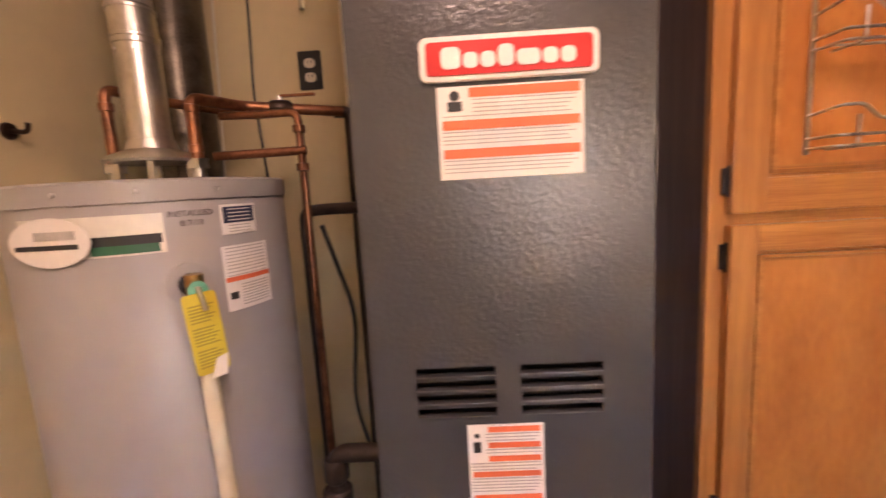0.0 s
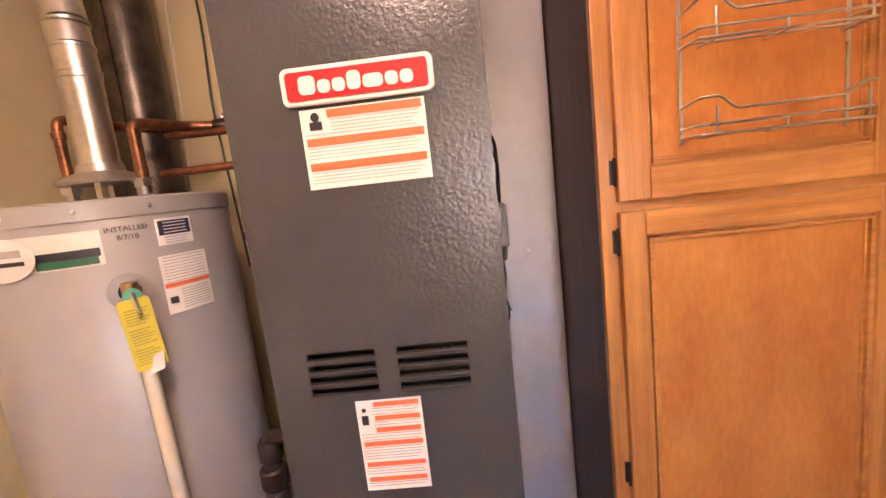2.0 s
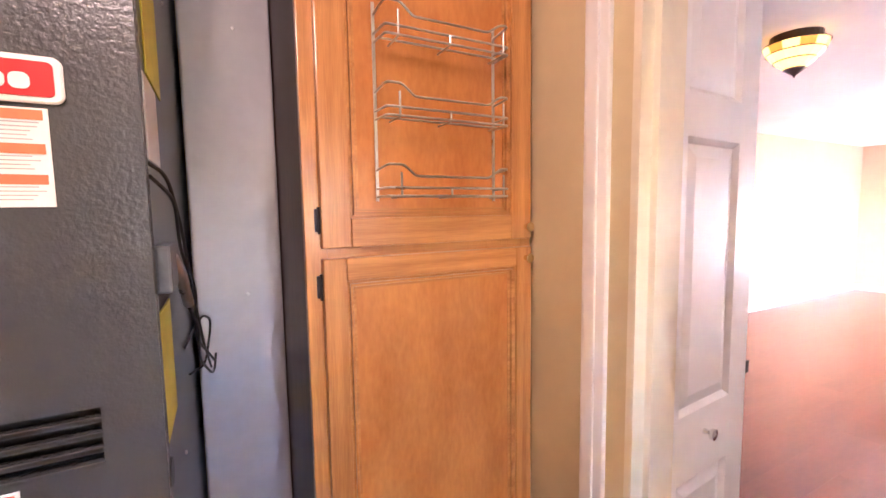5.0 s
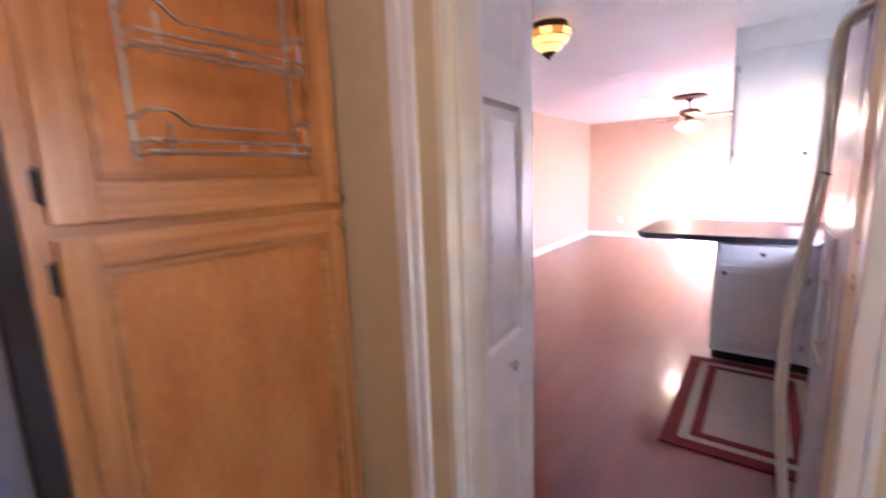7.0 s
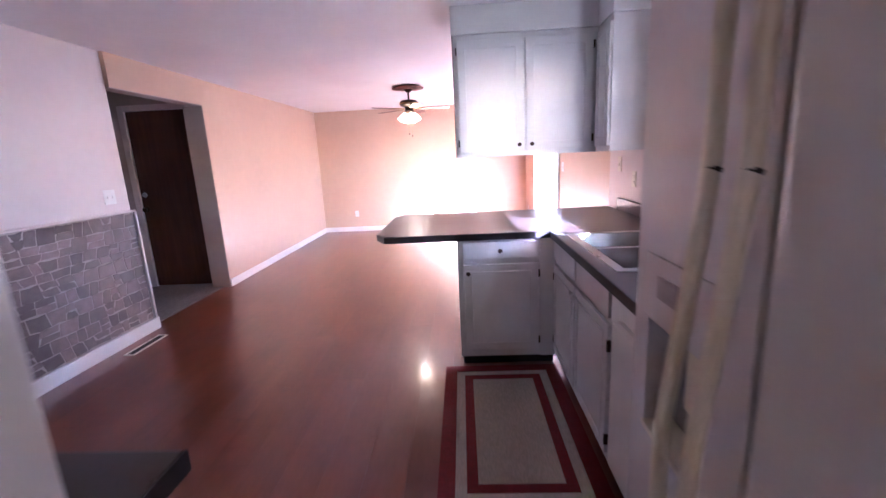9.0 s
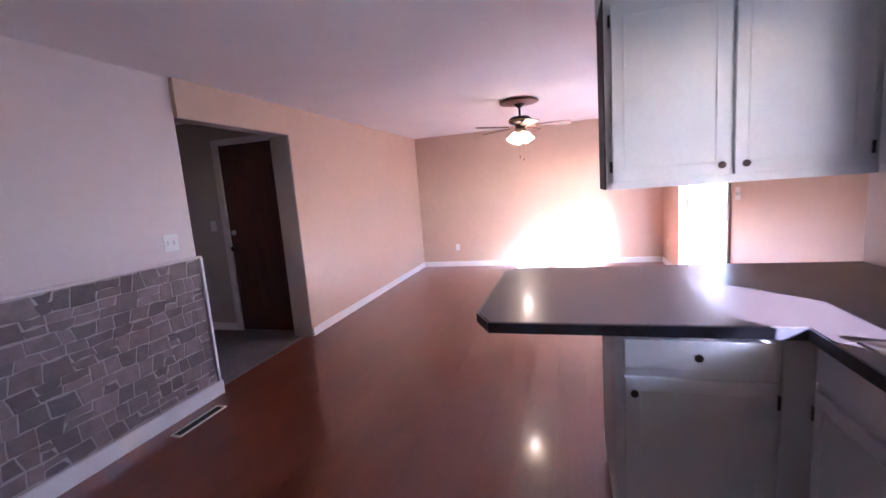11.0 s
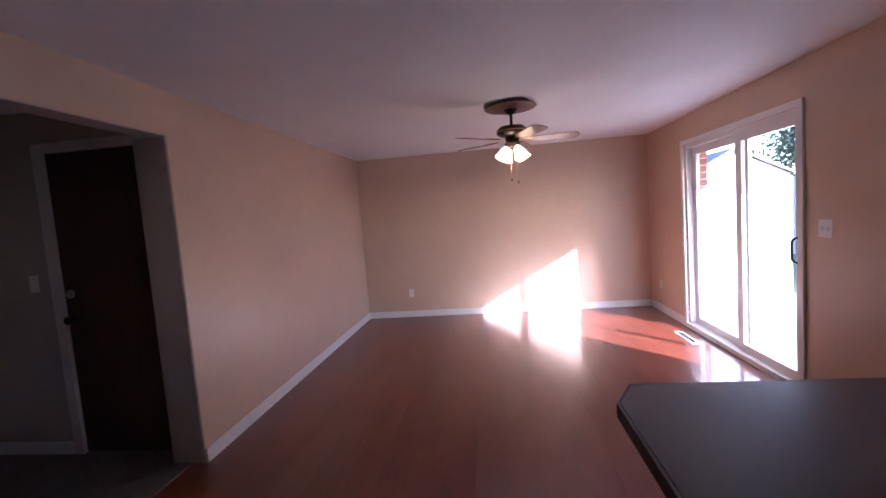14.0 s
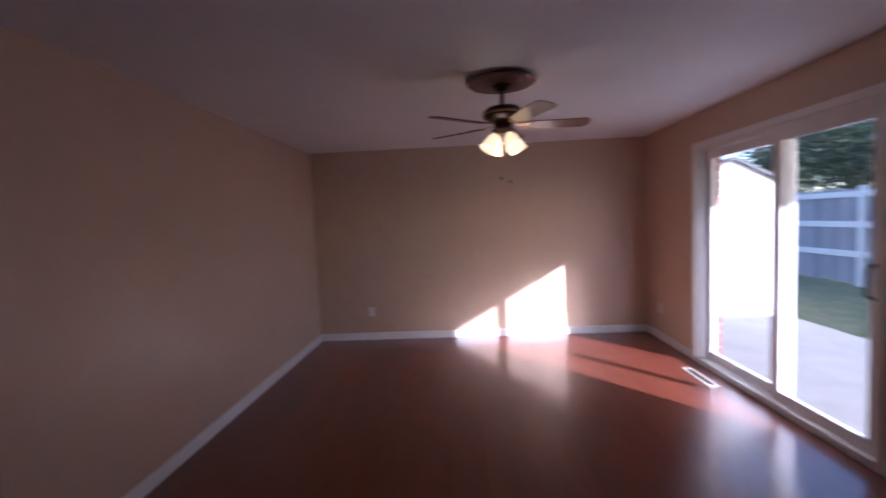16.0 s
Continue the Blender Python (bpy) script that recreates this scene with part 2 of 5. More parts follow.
def B(*a, bev=0.0):
    return box(bmesh.new(), *a, bev=bev)


def tube(bm, pts, r, seg=12, caps=True):
    """A round pipe along points; r may be a list."""
    pts = [Vector(p) for p in pts]
    rs = r if isinstance(r, (list, tuple)) else [r] * len(pts)
    rings = []
    side = None
    for i, p in enumerate(pts):
        a = pts[max(0, i - 1)]
        c = pts[min(len(pts) - 1, i + 1)]
        d = (c - a).normalized()
        if side is None or abs(side.dot(d)) > 0.95:
            side = d.orthogonal().normalized()
        u = (side - d * side.dot(d)).normalized()
        side = u
        v = d.cross(u)
        rings.append([bm.verts.new(p + (u * math.cos(2 * math.pi * k / seg) + v * math.sin(2 * math.pi * k / seg)) * rs[i]) for k in range(seg)])
    for a, c in zip(rings, rings[1:]):
        for k in range(seg):
            bm.faces.new((a[k], a[(k + 1) % seg], c[(k + 1) % seg], c[k]))
    if caps:
        bm.faces.new(rings[0][::-1]), bm.faces.new(rings[-1])
    return bm


def T(pts, r, seg=12):
    return tube(bmesh.new(), pts, r, seg)


def bend(pts, r, n=5):
    """Points with rounded corners of radius r."""
    pts = [Vector(p) for p in pts]
    out = [pts[0]]
    for a, b, c in zip(pts, pts[1:], pts[2:]):
        u, v = (a - b).normalized(), (c - b).normalized()
        p, q = b + u * min(r, (a - b).length / 2), b + v * min(r, (c - b).length / 2)
        for i in range(n + 1):
            s = i / n
            out.append(p * (1 - s) ** 2 + b * 2 * s * (1 - s) + q * s ** 2)
    return out + [pts[-1]]


def lathe(profile, at, seg=28, axis=None):
    """Turns (radius, height) pairs round z at a place."""
    bm = bmesh.new()
    rings = [[bm.verts.new((r * math.cos(2 * math.pi * k / seg), r * math.sin(2 * math.pi * k / seg), z)) for k in range(seg)] for r, z in profile]
    for a, c in zip(rings, rings[1:]):
        for k in range(seg):
            bm.faces.new((a[k], a[(k + 1) % seg], c[(k + 1) % seg], c[k]))
    if profile[0][0] > 1e-5:
        bm.faces.new(rings[0][::-1])
    if profile[-1][0] > 1e-5:
        bm.faces.new(rings[-1])
    bmesh.ops.remove_doubles(bm, verts=bm.verts, dist=1e-6)
    m = Matrix.Translation(at)
    if axis is not None:
        m = m @ Vector((0, 0, 1)).rotation_difference(Vector(axis)).to_matrix().to_4x4()
    bm.transform(m)
    return bm


def prism(outline, z0, z1, bev=0.0):
    bm = bmesh.new()
    f = bm.faces.new([bm.verts.new((x, y, z0)) for x, y in outline])
    r = bmesh.ops.extrude_face_region(bm, geom=[f])
    bmesh.ops.translate(bm, verts=[v for v in r["geom"] if isinstance(v, bmesh.types.BMVert)], vec=(0, 0, z1 - z0))
    bmesh.ops.recalc_face_normals(bm, faces=bm.faces)
    if bev:
        bmesh.ops.bevel(bm, geom=[e for e in bm.edges if abs(e.verts[0].co.z - e.verts[1].co.z) < 1e-6], offset=bev, segments=2, affect="EDGES")
    return bm


def rounded(w, h, r, n=5):
    """Outline of a rounded rectangle about the origin."""
    pts = []
    for cx, cy, a0 in ((w / 2 - r, h / 2 - r, 0), (-w / 2 + r, h / 2 - r, 90), (-w / 2 + r, -h / 2 + r, 180), (w / 2 - r, -h / 2 + r, 270)):
        for i in range(n + 1):
            a = radians(a0 + 90 * i / n)
            pts.append((cx + r * math.cos(a), cy + r * math.sin(a)))
    return pts


def upright(bm, x, y, z, facing=0.0):
    """Stands a flat piece drawn in xy (thickness z) upright at a place; at facing 0 its front looks towards -y."""
    bm.transform(Matrix.Translation((x, y, z)) @ Matrix.Rotation(radians(facing), 4, "Z") @ Matrix.Rotation(radians(90), 4, "X"))
    return bm


def lettering(text, size, at, facing, material, parent, name="lettering", depth=0.0004):
    cu = bpy.data.curves.new(name, "FONT")
    cu.body, cu.size, cu.align_x, cu.align_y, cu.extrude, cu.resolution_u = text, size, "CENTER", "CENTER", depth, 2
    tmp = bpy.data.objects.new(name, cu)
    me = bpy.data.meshes.new_from_object(tmp)
    bpy.data.objects.remove(tmp)
    bpy.data.curves.remove(cu)
    bm = bmesh.new()
    bm.from_mesh(me)
    bpy.data.meshes.remove(me)
    return part(name, upright(bm, *at, facing), material, parent)


def structure(name, bm, material, label):
    return tagged(part(name, bm, material), label, kind="structure")


# ---- large structure ----
CZ = 2.34      # ceiling
XP = 1.50      # utility face of the partition
XK = 1.62      # its kitchen face
YR = -0.73     # wall of the sink and the patio door
YL = 3.33      # wall with stone
XB = 10.135    # far wall

# floors
under = structure("floor", B(XP, XB, YR, 3.45, -0.06, -0.012), UNDER, "glossy cherry laminate plank floor")
structure("floor_utility", B(-0.5, XP, -1.9, 1.87, -0.06, 0.0), VINYL, "tan vinyl floor of the utility room")
structure("floor_hall", B(5.05, 6.67, 3.45, 5.72, -0.06, 0.004), CARPET, "grey carpet in the entry hall")
structure("threshold", B(5.18, 6.435, 3.40, 3.45, 0.0, 0.009), CARPET, "carpet edge strip at the hall opening")
structure("ceiling", B(-0.5, XB + 0.12, -1.9, 5.72, CZ, CZ + 0.1), CEIL, "smooth white painted ceiling")

# utility room
structure("wall_utility_left", B(-0.50, -0.38, -1.9, 1.87, 0, CZ), UTIL, "pale yellow painted utility wall")
structure("wall_utility_back", B(-0.38, XP, 1.75, 1.87, 0, CZ), UTIL, "pale yellow wall behind the heater")
# made-up opening, out of view, lets sky light into the utility room
bm = bmesh.new()
for a in ((-0.38, 1.02, 0, CZ), (1.02, 1.34, 0, 1.25), (1.02, 1.34, 1.70, CZ), (1.34, XP, 0, CZ)):
    box(bm, a[0], a[1], -1.9, -1.78, a[2], a[3])
structure("wall_utility_rear", bm, UTIL, "plain yellow painted wall with an added unseen opening")
DY0, DY1, DZ = 0.205, 0.825, 2.05
bm = bmesh.new()
box(bm, XP, XP + 0.06, -1.78, DY0, 0, CZ), box(bm, XP, XP + 0.06, DY1, 1.75, 0, CZ), box(bm, XP, XP + 0.06, DY0, DY1, DZ, CZ)
structure("wall_partition", bm, UTIL, "yellow painted partition with a narrow doorway")
bm = bmesh.new()
box(bm, XP + 0.06, XK, -1.78, DY0, 0, CZ), box(bm, XP + 0.06, XK, DY1, 3.45, 0, CZ), box(bm, XP + 0.06, XK, DY0, DY1, DZ, CZ)
structure("wall_kitchen_end", bm, KWALL, "pinkish white painted kitchen end wall")
structure("door_frame_jamb_left", B(XP - 0.004, XK + 0.004, DY1 - 0.018, DY1 - 0.001, 0, DZ), CASE, "cream painted door jamb")
structure("door_frame_jamb_right", B(XP + 0.048, XK + 0.008, DY0 + 0.001, DY0 + 0.016, 0, DZ), UTIL, "yellow painted door jamb with old hinge marks")
structure("trim_casing_return", B(XP - 0.016, XP + 0.016, DY0 + 0.0002, DY0 + 0.022, 0, DZ, bev=0.003), TRIM, "white inner edge of the door casing")
# dark brown puts the shade of the jamb gap into the colour
structure("door_frame_rebate", B(XP + 0.017, XP + 0.047, DY0 + 0.001, DY0 + 0.004, 0, DZ), OAKSIDE, "door jamb rebate, its shade put into the brown")
for jx, jz, jw in ((1.580, 1.345, 0.008), (1.578, 1.283, 0.009), (1.574, 1.238, 0.004), (1.574, 1.224, 0.004)):
    structure("trim_screw_mark", B(jx - jw, jx + jw, DY0 + 0.0162, DY0 + 0.0172, jz - 0.003, jz + 0.003, bev=0.0004), BRASS, "old brass screw mark on the jamb")
structure("door_frame_head", B(XP - 0.004, XK + 0.004, DY0 + 0.014, DY1 - 0.018, DZ - 0.018, DZ - 0.001), CASE, "cream painted door head")
structure("door_stop", B(XP + 0.03, XP + 0.06, DY1 - 0.032, DY1 - 0.018, 0, DZ - 0.018), CASE, "cream painted door stop")
structure("trim_casing_right", B(XP - 0.014, XP, 0.193, 0.204, 0, DZ + 0.06), TRIM, "white narrow edge of the door casing")
for y0, y1, nm in ((0.872, 0.934, "left"),):
    bm = box(bmesh.new(), XP - 0.014, XP, y0, y1, 0, DZ + 0.06, 0.004)
    box(bm, XP - 0.02, XP - 0.014, y0 + 0.022, y1 - 0.012, 0, DZ + 0.045, 0.002)
    structure("trim_casing_" + nm, bm, TRIM, "white moulded door casing")
structure("trim_casing_top", B(XP - 0.014, XP, 0.195, 0.87, DZ, DZ + 0.06, bev=0.004), TRIM, "white moulded door casing")

# sink wall with window and patio door
WX0, WX1, WZ0, WZ1 = 3.02, 4.10, 1.19, 2.05
SX0, SX1, SZ = 7.265, 9.04, 2.02
bm = bmesh.new()
for a in ((XK, WX0, 0, CZ), (WX0, WX1, 0, WZ0), (WX0, WX1, WZ1, CZ), (WX1, 5.35, 0, CZ)):
    box(bm, a[0], a[1], YR - 0.14, YR, a[2], a[3])
structure("wall_sink", bm, KWALL, "pinkish white kitchen wall with a window over the sink")
bm = bmesh.new()
for a in ((5.35, SX0, 0, CZ), (SX0, SX1, SZ, CZ), (SX1, XB + 0.12, 0, CZ)):
    box(bm, a[0], a[1], YR - 0.14, YR, a[2], a[3])
structure("wall_patio", bm, PEACH, "tan painted wall with a sliding patio door")
structure("wall_far", B(XB, XB + 0.12, YR, 3.31, 0, CZ), PEACH, "tan painted far wall in patches of sunlight")

# long left wall, hall opening
HX0, HX1, HZ = 5.18, 6.435, 2.07
bm = bmesh.new()
box(bm, HX1, XB + 0.12, 3.31, 3.45, 0, CZ), box(bm, HX0, HX1, 3.31, 3.45, HZ, CZ)
structure("wall_left", bm, PEACH, "tan painted long wall beside the hall opening")
structure("wall_stone_side", B(XK, HX0, 3.345, 3.45, 0, CZ), KWALL, "pinkish white wall above the stone wainscot")
# lining and hall walls carry their shade in the colour
structure("hall_opening_lining", B(HX0 - 0.002, HX1 - 0.002, 3.315, 3.448, HZ - 0.006, HZ), HALLW, "hall opening lining with shade in its colour")
structure("hall_jamb", B(HX1 - 0.008, HX1 - 0.001, 3.315, 3.53, 0, HZ - 0.007), HALLW, "hall opening lining with shade in its colour")
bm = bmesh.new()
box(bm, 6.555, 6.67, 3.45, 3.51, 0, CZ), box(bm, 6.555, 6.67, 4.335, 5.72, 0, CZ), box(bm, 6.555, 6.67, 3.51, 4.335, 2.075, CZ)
structure("wall_hall_door", bm, HALLW, "wall round the entry door, dimness put into its colour")
structure("wall_hall_end", B(5.05, 6.555, 5.6, 5.72, 0, CZ), HALLW, "hall wall, dimness put into its colour")
structure("wall_hall_left", B(5.05, 5.17, 3.45, 5.6, 0, CZ), HALLW, "hall wall, dimness put into its colour")


def baseboard(name, x0, x1, y0, y1, along_x, h=0.09):
    bm = box(bmesh.new(), x0, x1, y0, y1, 0, h, 0.004)
    return structure(name, bm, TRIM, "white painted baseboard")


baseboard("baseboard_left", HX1 + 0.002, XB - 0.016, 3.295, 3.309, True)
baseboard("baseboard_far", XB - 0.015, XB - 0.001, YR + 0.016, 3.309, False)
baseboard("baseboard_patio_far", SX1 + 0.06, XB - 0.016, YR + 0.001, YR + 0.015, True)
baseboard("baseboard_patio_near", 5.36, SX0 - 0.06, YR + 0.001, YR + 0.015, True)
baseboard("baseboard_stone", XK + 0.002, HX0 + 0.02, 3.292, 3.312, True, 0.105)
baseboard("baseboard_hall", 6.54, 6.554, 4.374, 5.59, False)
structure("trim_stone_cap", B(XK + 0.002, HX0 + 0.012, 3.305, 3.344, 1.062, 1.078, bev=0.004), KWALL, "painted cap rail over the stone wainscot")
structure("trim_stone_end", B(HX0 - 0.008, HX0 + 0.014, 3.302, 3.452, 0.10, 1.062, bev=0.003), TRIM, "white corner trim at the end of the stone wainscot")
structure("soffit", B(4.70, 5.06, YR + 0.002, 0.545, 2.165, CZ - 0.001), CABW, "white boxed soffit over the wall cabinets")
structure("soffit_return", B(4.42, 4.699, YR + 0.002, -0.41, 2.165, CZ - 0.001), CABW, "white boxed soffit over the wall cabinets")

# unseen slab behind the door stops daylight leaking in under it
structure("entry_light_block", B(6.606, 6.672, 3.45, 4.40, -0.05, 2.2), HALLW, "unseen block behind the entry door against daylight")
# entry door in the hall
door = thing("door_entry", (6.57, 3.93, 0), "dark walnut flush entry door, closed", "door", kind="structure")
part("slab", B(6.565, 6.605, 3.547, 4.298, 0.012, 2.06, bev=0.003), DOORB, door)
part("knob", lathe([(0.0, 0), (0.03, 0.002), (0.03, 0.008), (0.012, 0.014), (0.012, 0.03), (0.026, 0.04), (0.028, 0.055), (0.0, 0.064)], (6.565, 4.248, 0.95), 20, (-1, 0, 0)), BRONZE, door, "dark bronze knob", True)
part("deadbolt", lathe([(0.0, 0), (0.03, 0.002), (0.028, 0.014), (0.0, 0.016)], (6.565, 4.248, 1.122), 20, (-1, 0, 0)), STEEL, door, "steel deadbolt", True)
for i, (a, b_, c, d) in enumerate(((3.475, 3.545, 0, 2.125), (4.300, 4.372, 0, 2.125), (3.545, 4.300, 2.062, 2.125))):
    structure("trim_entry_%d" % (i + 1), B(6.541, 6.6, a, b_, c, d, bev=0.003), KWALL, "painted casing of the entry door")


# ---- utility room ----
def label_sheet(name, parent, x, z, w, h, y, bars, picto=True, tilt=0.0):
    """A printed warning sheet with orange heading bars, grey text lines and a small sign."""
    s = part(name, B(x, x + w, y - 0.0012, y, z - h, z), PAPER, parent, "white warning sticker with orange bars")
    for f0, f1, l0 in bars:
        part("heading_bar", B(x + w * l0, x + w - 0.004, y - 0.002, y - 0.0012, z - h * f1, z - h * f0), ORANGE, s)
    bm = bmesh.new()
    edges = [0.02] + [v for f0, f1, _ in bars for v in (f0, f1)] + [0.97]
    for k in range(0, len(edges), 2):
        a, b_ = edges[k] if k else edges[0], edges[k + 1]
        n = int((b_ - a) * h / 0.0042)
        for j in range(n):
            zz = z - h * a - (j + 0.6) * 0.0042
            l0 = 0.03 if not (picto and zz > z - h * 0.30) else 0.24
            box(bm, x + w * l0, x + w * random.uniform(0.86, 0.97), y - 0.0017, y - 0.0012, zz - 0.0006, zz + 0.0006)
    part("text_line", bm, GREYINK, s)
    if picto:
        bm = bmesh.new()
        bmesh.ops.create_circle(bm, cap_ends=True, segments=14, radius=w * 0.035, matrix=Matrix.Translation((x + w * 0.12, y - 0.002, z - h * 0.10)) @ Matrix.Rotation(radians(90), 4, "X"))
        box(bm, x + w * 0.07, x + w * 0.17, y - 0.0022, y - 0.0014, z - h * 0.26, z - h * 0.16)
        part("warning_sign", bm, INK, s)
    return s


def build_furnace():
    x0, x1, y0, y1, top = 0.405, 0.738, 0.853, 1.66, 1.93
    f = thing("furnace", ((x0 + x1) / 2, 1.25, 0), "dark grey textured enamel gas furnace with louvred front", "furnace")
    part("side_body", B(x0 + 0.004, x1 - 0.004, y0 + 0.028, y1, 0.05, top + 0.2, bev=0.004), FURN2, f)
    # front panel with louvre openings
    zs = [1.1965 - 0.0172 * k for k in range(4)]
    bm = bmesh.new()
    slots = ((0.458, 0.553), (0.583, 0.680))
    lo, hi = zs[-1] - 0.0105, zs[0]
    bm.free()
    front = part("front_panel", B(x0, x1, y0, y0 + 0.025, hi, top), FURN, f)
    part("front_panel", B(x0, x1, y0, y0 + 0.025, 0.62, lo), FURN, f)
    for a, b_ in ((x0, slots[0][0]), (slots[0][1], slots[1][0]), (slots[1][1], x1)):
        part("louvre_mullion", B(a, b_, y0, y0 + 0.025, lo, hi), FURN, f)
    # added black sheet stands for the darkness inside the louvre slots
    bm = B(x0 + 0.02, x1 - 0.02, y0 + 0.0262, y0 + 0.027, 1.10, 1.23)
    part("louvre_dark_sheet", bm, BLACK, f)
    for a, b_ in slots:
        for z in zs[1:]:
            part("louvre_slat", B(a, b_, y0, y0 + 0.012, z, z + 0.0067), FURN, f)
        for z in zs:
            part("louvre_lip", B(a - 0.001, b_ + 0.001, y0 - 0.003, y0 - 0.0002, z - 0.0122, z - 0.0098, bev=0.0008), FURN, f)
    part("lower_panel", B(x0, x1, y0 + 0.001, y0 + 0.025, 0.05, 0.615, bev=0.003), FURN, f)
    part("top_panel", B(x0, x1, y0 + 0.001, y0 + 0.025, top + 0.004, top + 0.2, bev=0.003), FURN, f)
    part("base", B(x0 + 0.02, x1 - 0.02, y0 + 0.03, y1, 0, 0.05), BLACK, f)
    # name plate, drawn as a plain shape
    px, pz = 0.580, 1.5435
    part("badge_rim", upright(prism(rounded(0.190, 0.046, 0.009), 0, 0.006, 0.0015), px, y0, pz), PAPER, f, "white rim of the red badge")
    part("badge_plate", upright(prism(rounded(0.176, 0.034, 0.005), 0.006, 0.0075), px, y0, pz), RED, f, "red enamel badge plate")
    wx = px - 0.072
    for k, w in enumerate((0.021, 0.016, 0.016, 0.017, 0.025, 0.016, 0.016)):
        hgt = 0.022 if k in (0, 3) else 0.016
        b2 = prism(rounded(w, hgt, 0.006), 0.0074, 0.0086)
        upright(b2, wx + w / 2, y0, pz - 0.011 + hgt / 2)
        part("badge_block", b2, PAPER, f)
        wx += w + 0.0025
    label_sheet("warning_label", f, 0.5015, 1.516, 0.158, 0.099, y0 - 0.0002, ((0.02, 0.12, 0.22), (0.36, 0.46, 0.03), (0.67, 0.77, 0.03)))
    label_sheet("service_label", f, 0.516, 1.1225, 0.092, 0.1375, y0 - 0.0002, ((0.02, 0.07, 0.27), (0.17, 0.22, 0.27), (0.30, 0.35, 0.27), (0.45, 0.50, 0.05), (0.68, 0.73, 0.05), (0.85, 0.90, 0.05)))
    # side fittings
    sx = x1 - 0.003
    for z0, z1, y, m, w in ((1.585, 1.76, 0.935, YELLOW, 0.15), (1.475, 1.578, 0.90, PAPER, 0.115), (1.12, 1.285, 0.885, YELLOW, 0.125)):
        part("side_label", B(sx, sx + 0.002, y, y + w, z0, z1), m, f)
    part("switch_box", B(sx, sx + 0.018, 0.89, 0.97, 1.31, 1.37, bev=0.004), FURN2, f, "small steel switch box")
    part("knockout_plug", lathe([(0, 0), (0.018, 0), (0.018, 0.004), (0, 0.004)], (sx, 0.885, 1.085), 16, (1, 0, 0)), BLACKP, f)
    part("thermal_switch", T([(sx + 0.012, 0.96, 1.35), (sx + 0.02, 1.0, 1.315), (sx + 0.022, 1.06, 1.265)], 0.008), STEEL, f, smooth=True)
    for pts in ([(sx, 0.90, 1.47), (sx + 0.015, 0.94, 1.46), (sx + 0.022, 1.02, 1.39), (sx + 0.024, 1.10, 1.31), (sx + 0.026, 1.15, 1.25), (sx + 0.032, 1.24, 1.15), (sx + 0.04, 1.33, 1.07)],
                [(sx, 0.91, 1.455), (sx + 0.02, 0.97, 1.43), (sx + 0.016, 1.06, 1.35), (sx + 0.03, 1.12, 1.28), (sx + 0.022, 1.20, 1.17), (sx + 0.05, 1.30, 1.09)],
                [(sx + 0.02, 1.06, 1.265), (sx + 0.03, 1.14, 1.21), (sx + 0.025, 1.22, 1.12), (sx + 0.045, 1.30, 1.06), (sx + 0.05, 1.36, 1.09)],
                [(sx, 1.22, 1.15), (sx + 0.03, 1.28, 1.20), (sx + 0.045, 1.36, 1.17), (sx + 0.03, 1.32, 1.08), (sx + 0.005, 1.24, 1.09)]):
        part("cable", T(bend(pts, 0.03), 0.0025, 8), BLACKP, f, smooth=True)
    for y, z in ((1.16, 1.85), (1.25, 1.80), (0.99, 1.45), (1.1, 1.0), (1.3, 1.35)):
        part("screw", lathe([(0, 0), (0.004, 0), (0.003, 0.003), (0, 0.0035)], (sx, y, z), 8, (1, 0, 0)), STEEL, f)


build_furnace()
pan = thing("duct_panel", (0.85, 1.73, 0), "grey sheet-metal duct panel against the utility wall", "duct")
part("sheet", B(0.745, 0.948, 1.47, 1.749, 0, 2.33, bev=0.006), DUCTP, pan)
for z in (1.86, 1.2, 0.6):
    part("screw", lathe([(0, 0), (0.005, 0), (0.004, 0.003), (0, 0.0035)], (0.863, 1.47, z), 8, (0, -1, 0)), STEEL, pan)


HC, HR, HTOP = Vector((-0.056, 1.19)), 0.226, 1.447


def on_heater(x_ang, z, out=0.0):
    a = radians(x_ang)
    return Vector((HC.x + (HR + out) * math.cos(a), HC.y + (HR + out) * math.sin(a), z))


def wrap(a0, a1, z0, z1, out, n=10, outline=None):
    """A thin sheet wrapped on the heater's jacket."""
    bm = bmesh.new()
    cols = []
    for i in range(n + 1):
        a = a0 + (a1 - a0) * i / n
        cols.append([bm.verts.new(on_heater(a, z, o)) for z in (z0, z1) for o in (out, out - 0.0012)])
    for c, d in zip(cols, cols[1:]):
        bm.faces.new((c[0], d[0], d[2], c[2])), bm.faces.new((c[1], c[3], d[3], d[1]))
        bm.faces.new((c[2], d[2], d[3], c[3])), bm.faces.new((c[0], c[1], d[1], d[0]))
    for c in (cols[0], cols[-1]):
        bm.faces.new((c[0], c[2], c[3], c[1]))
    bmesh.ops.recalc_face_normals(bm, faces=bm.faces)
    return bm


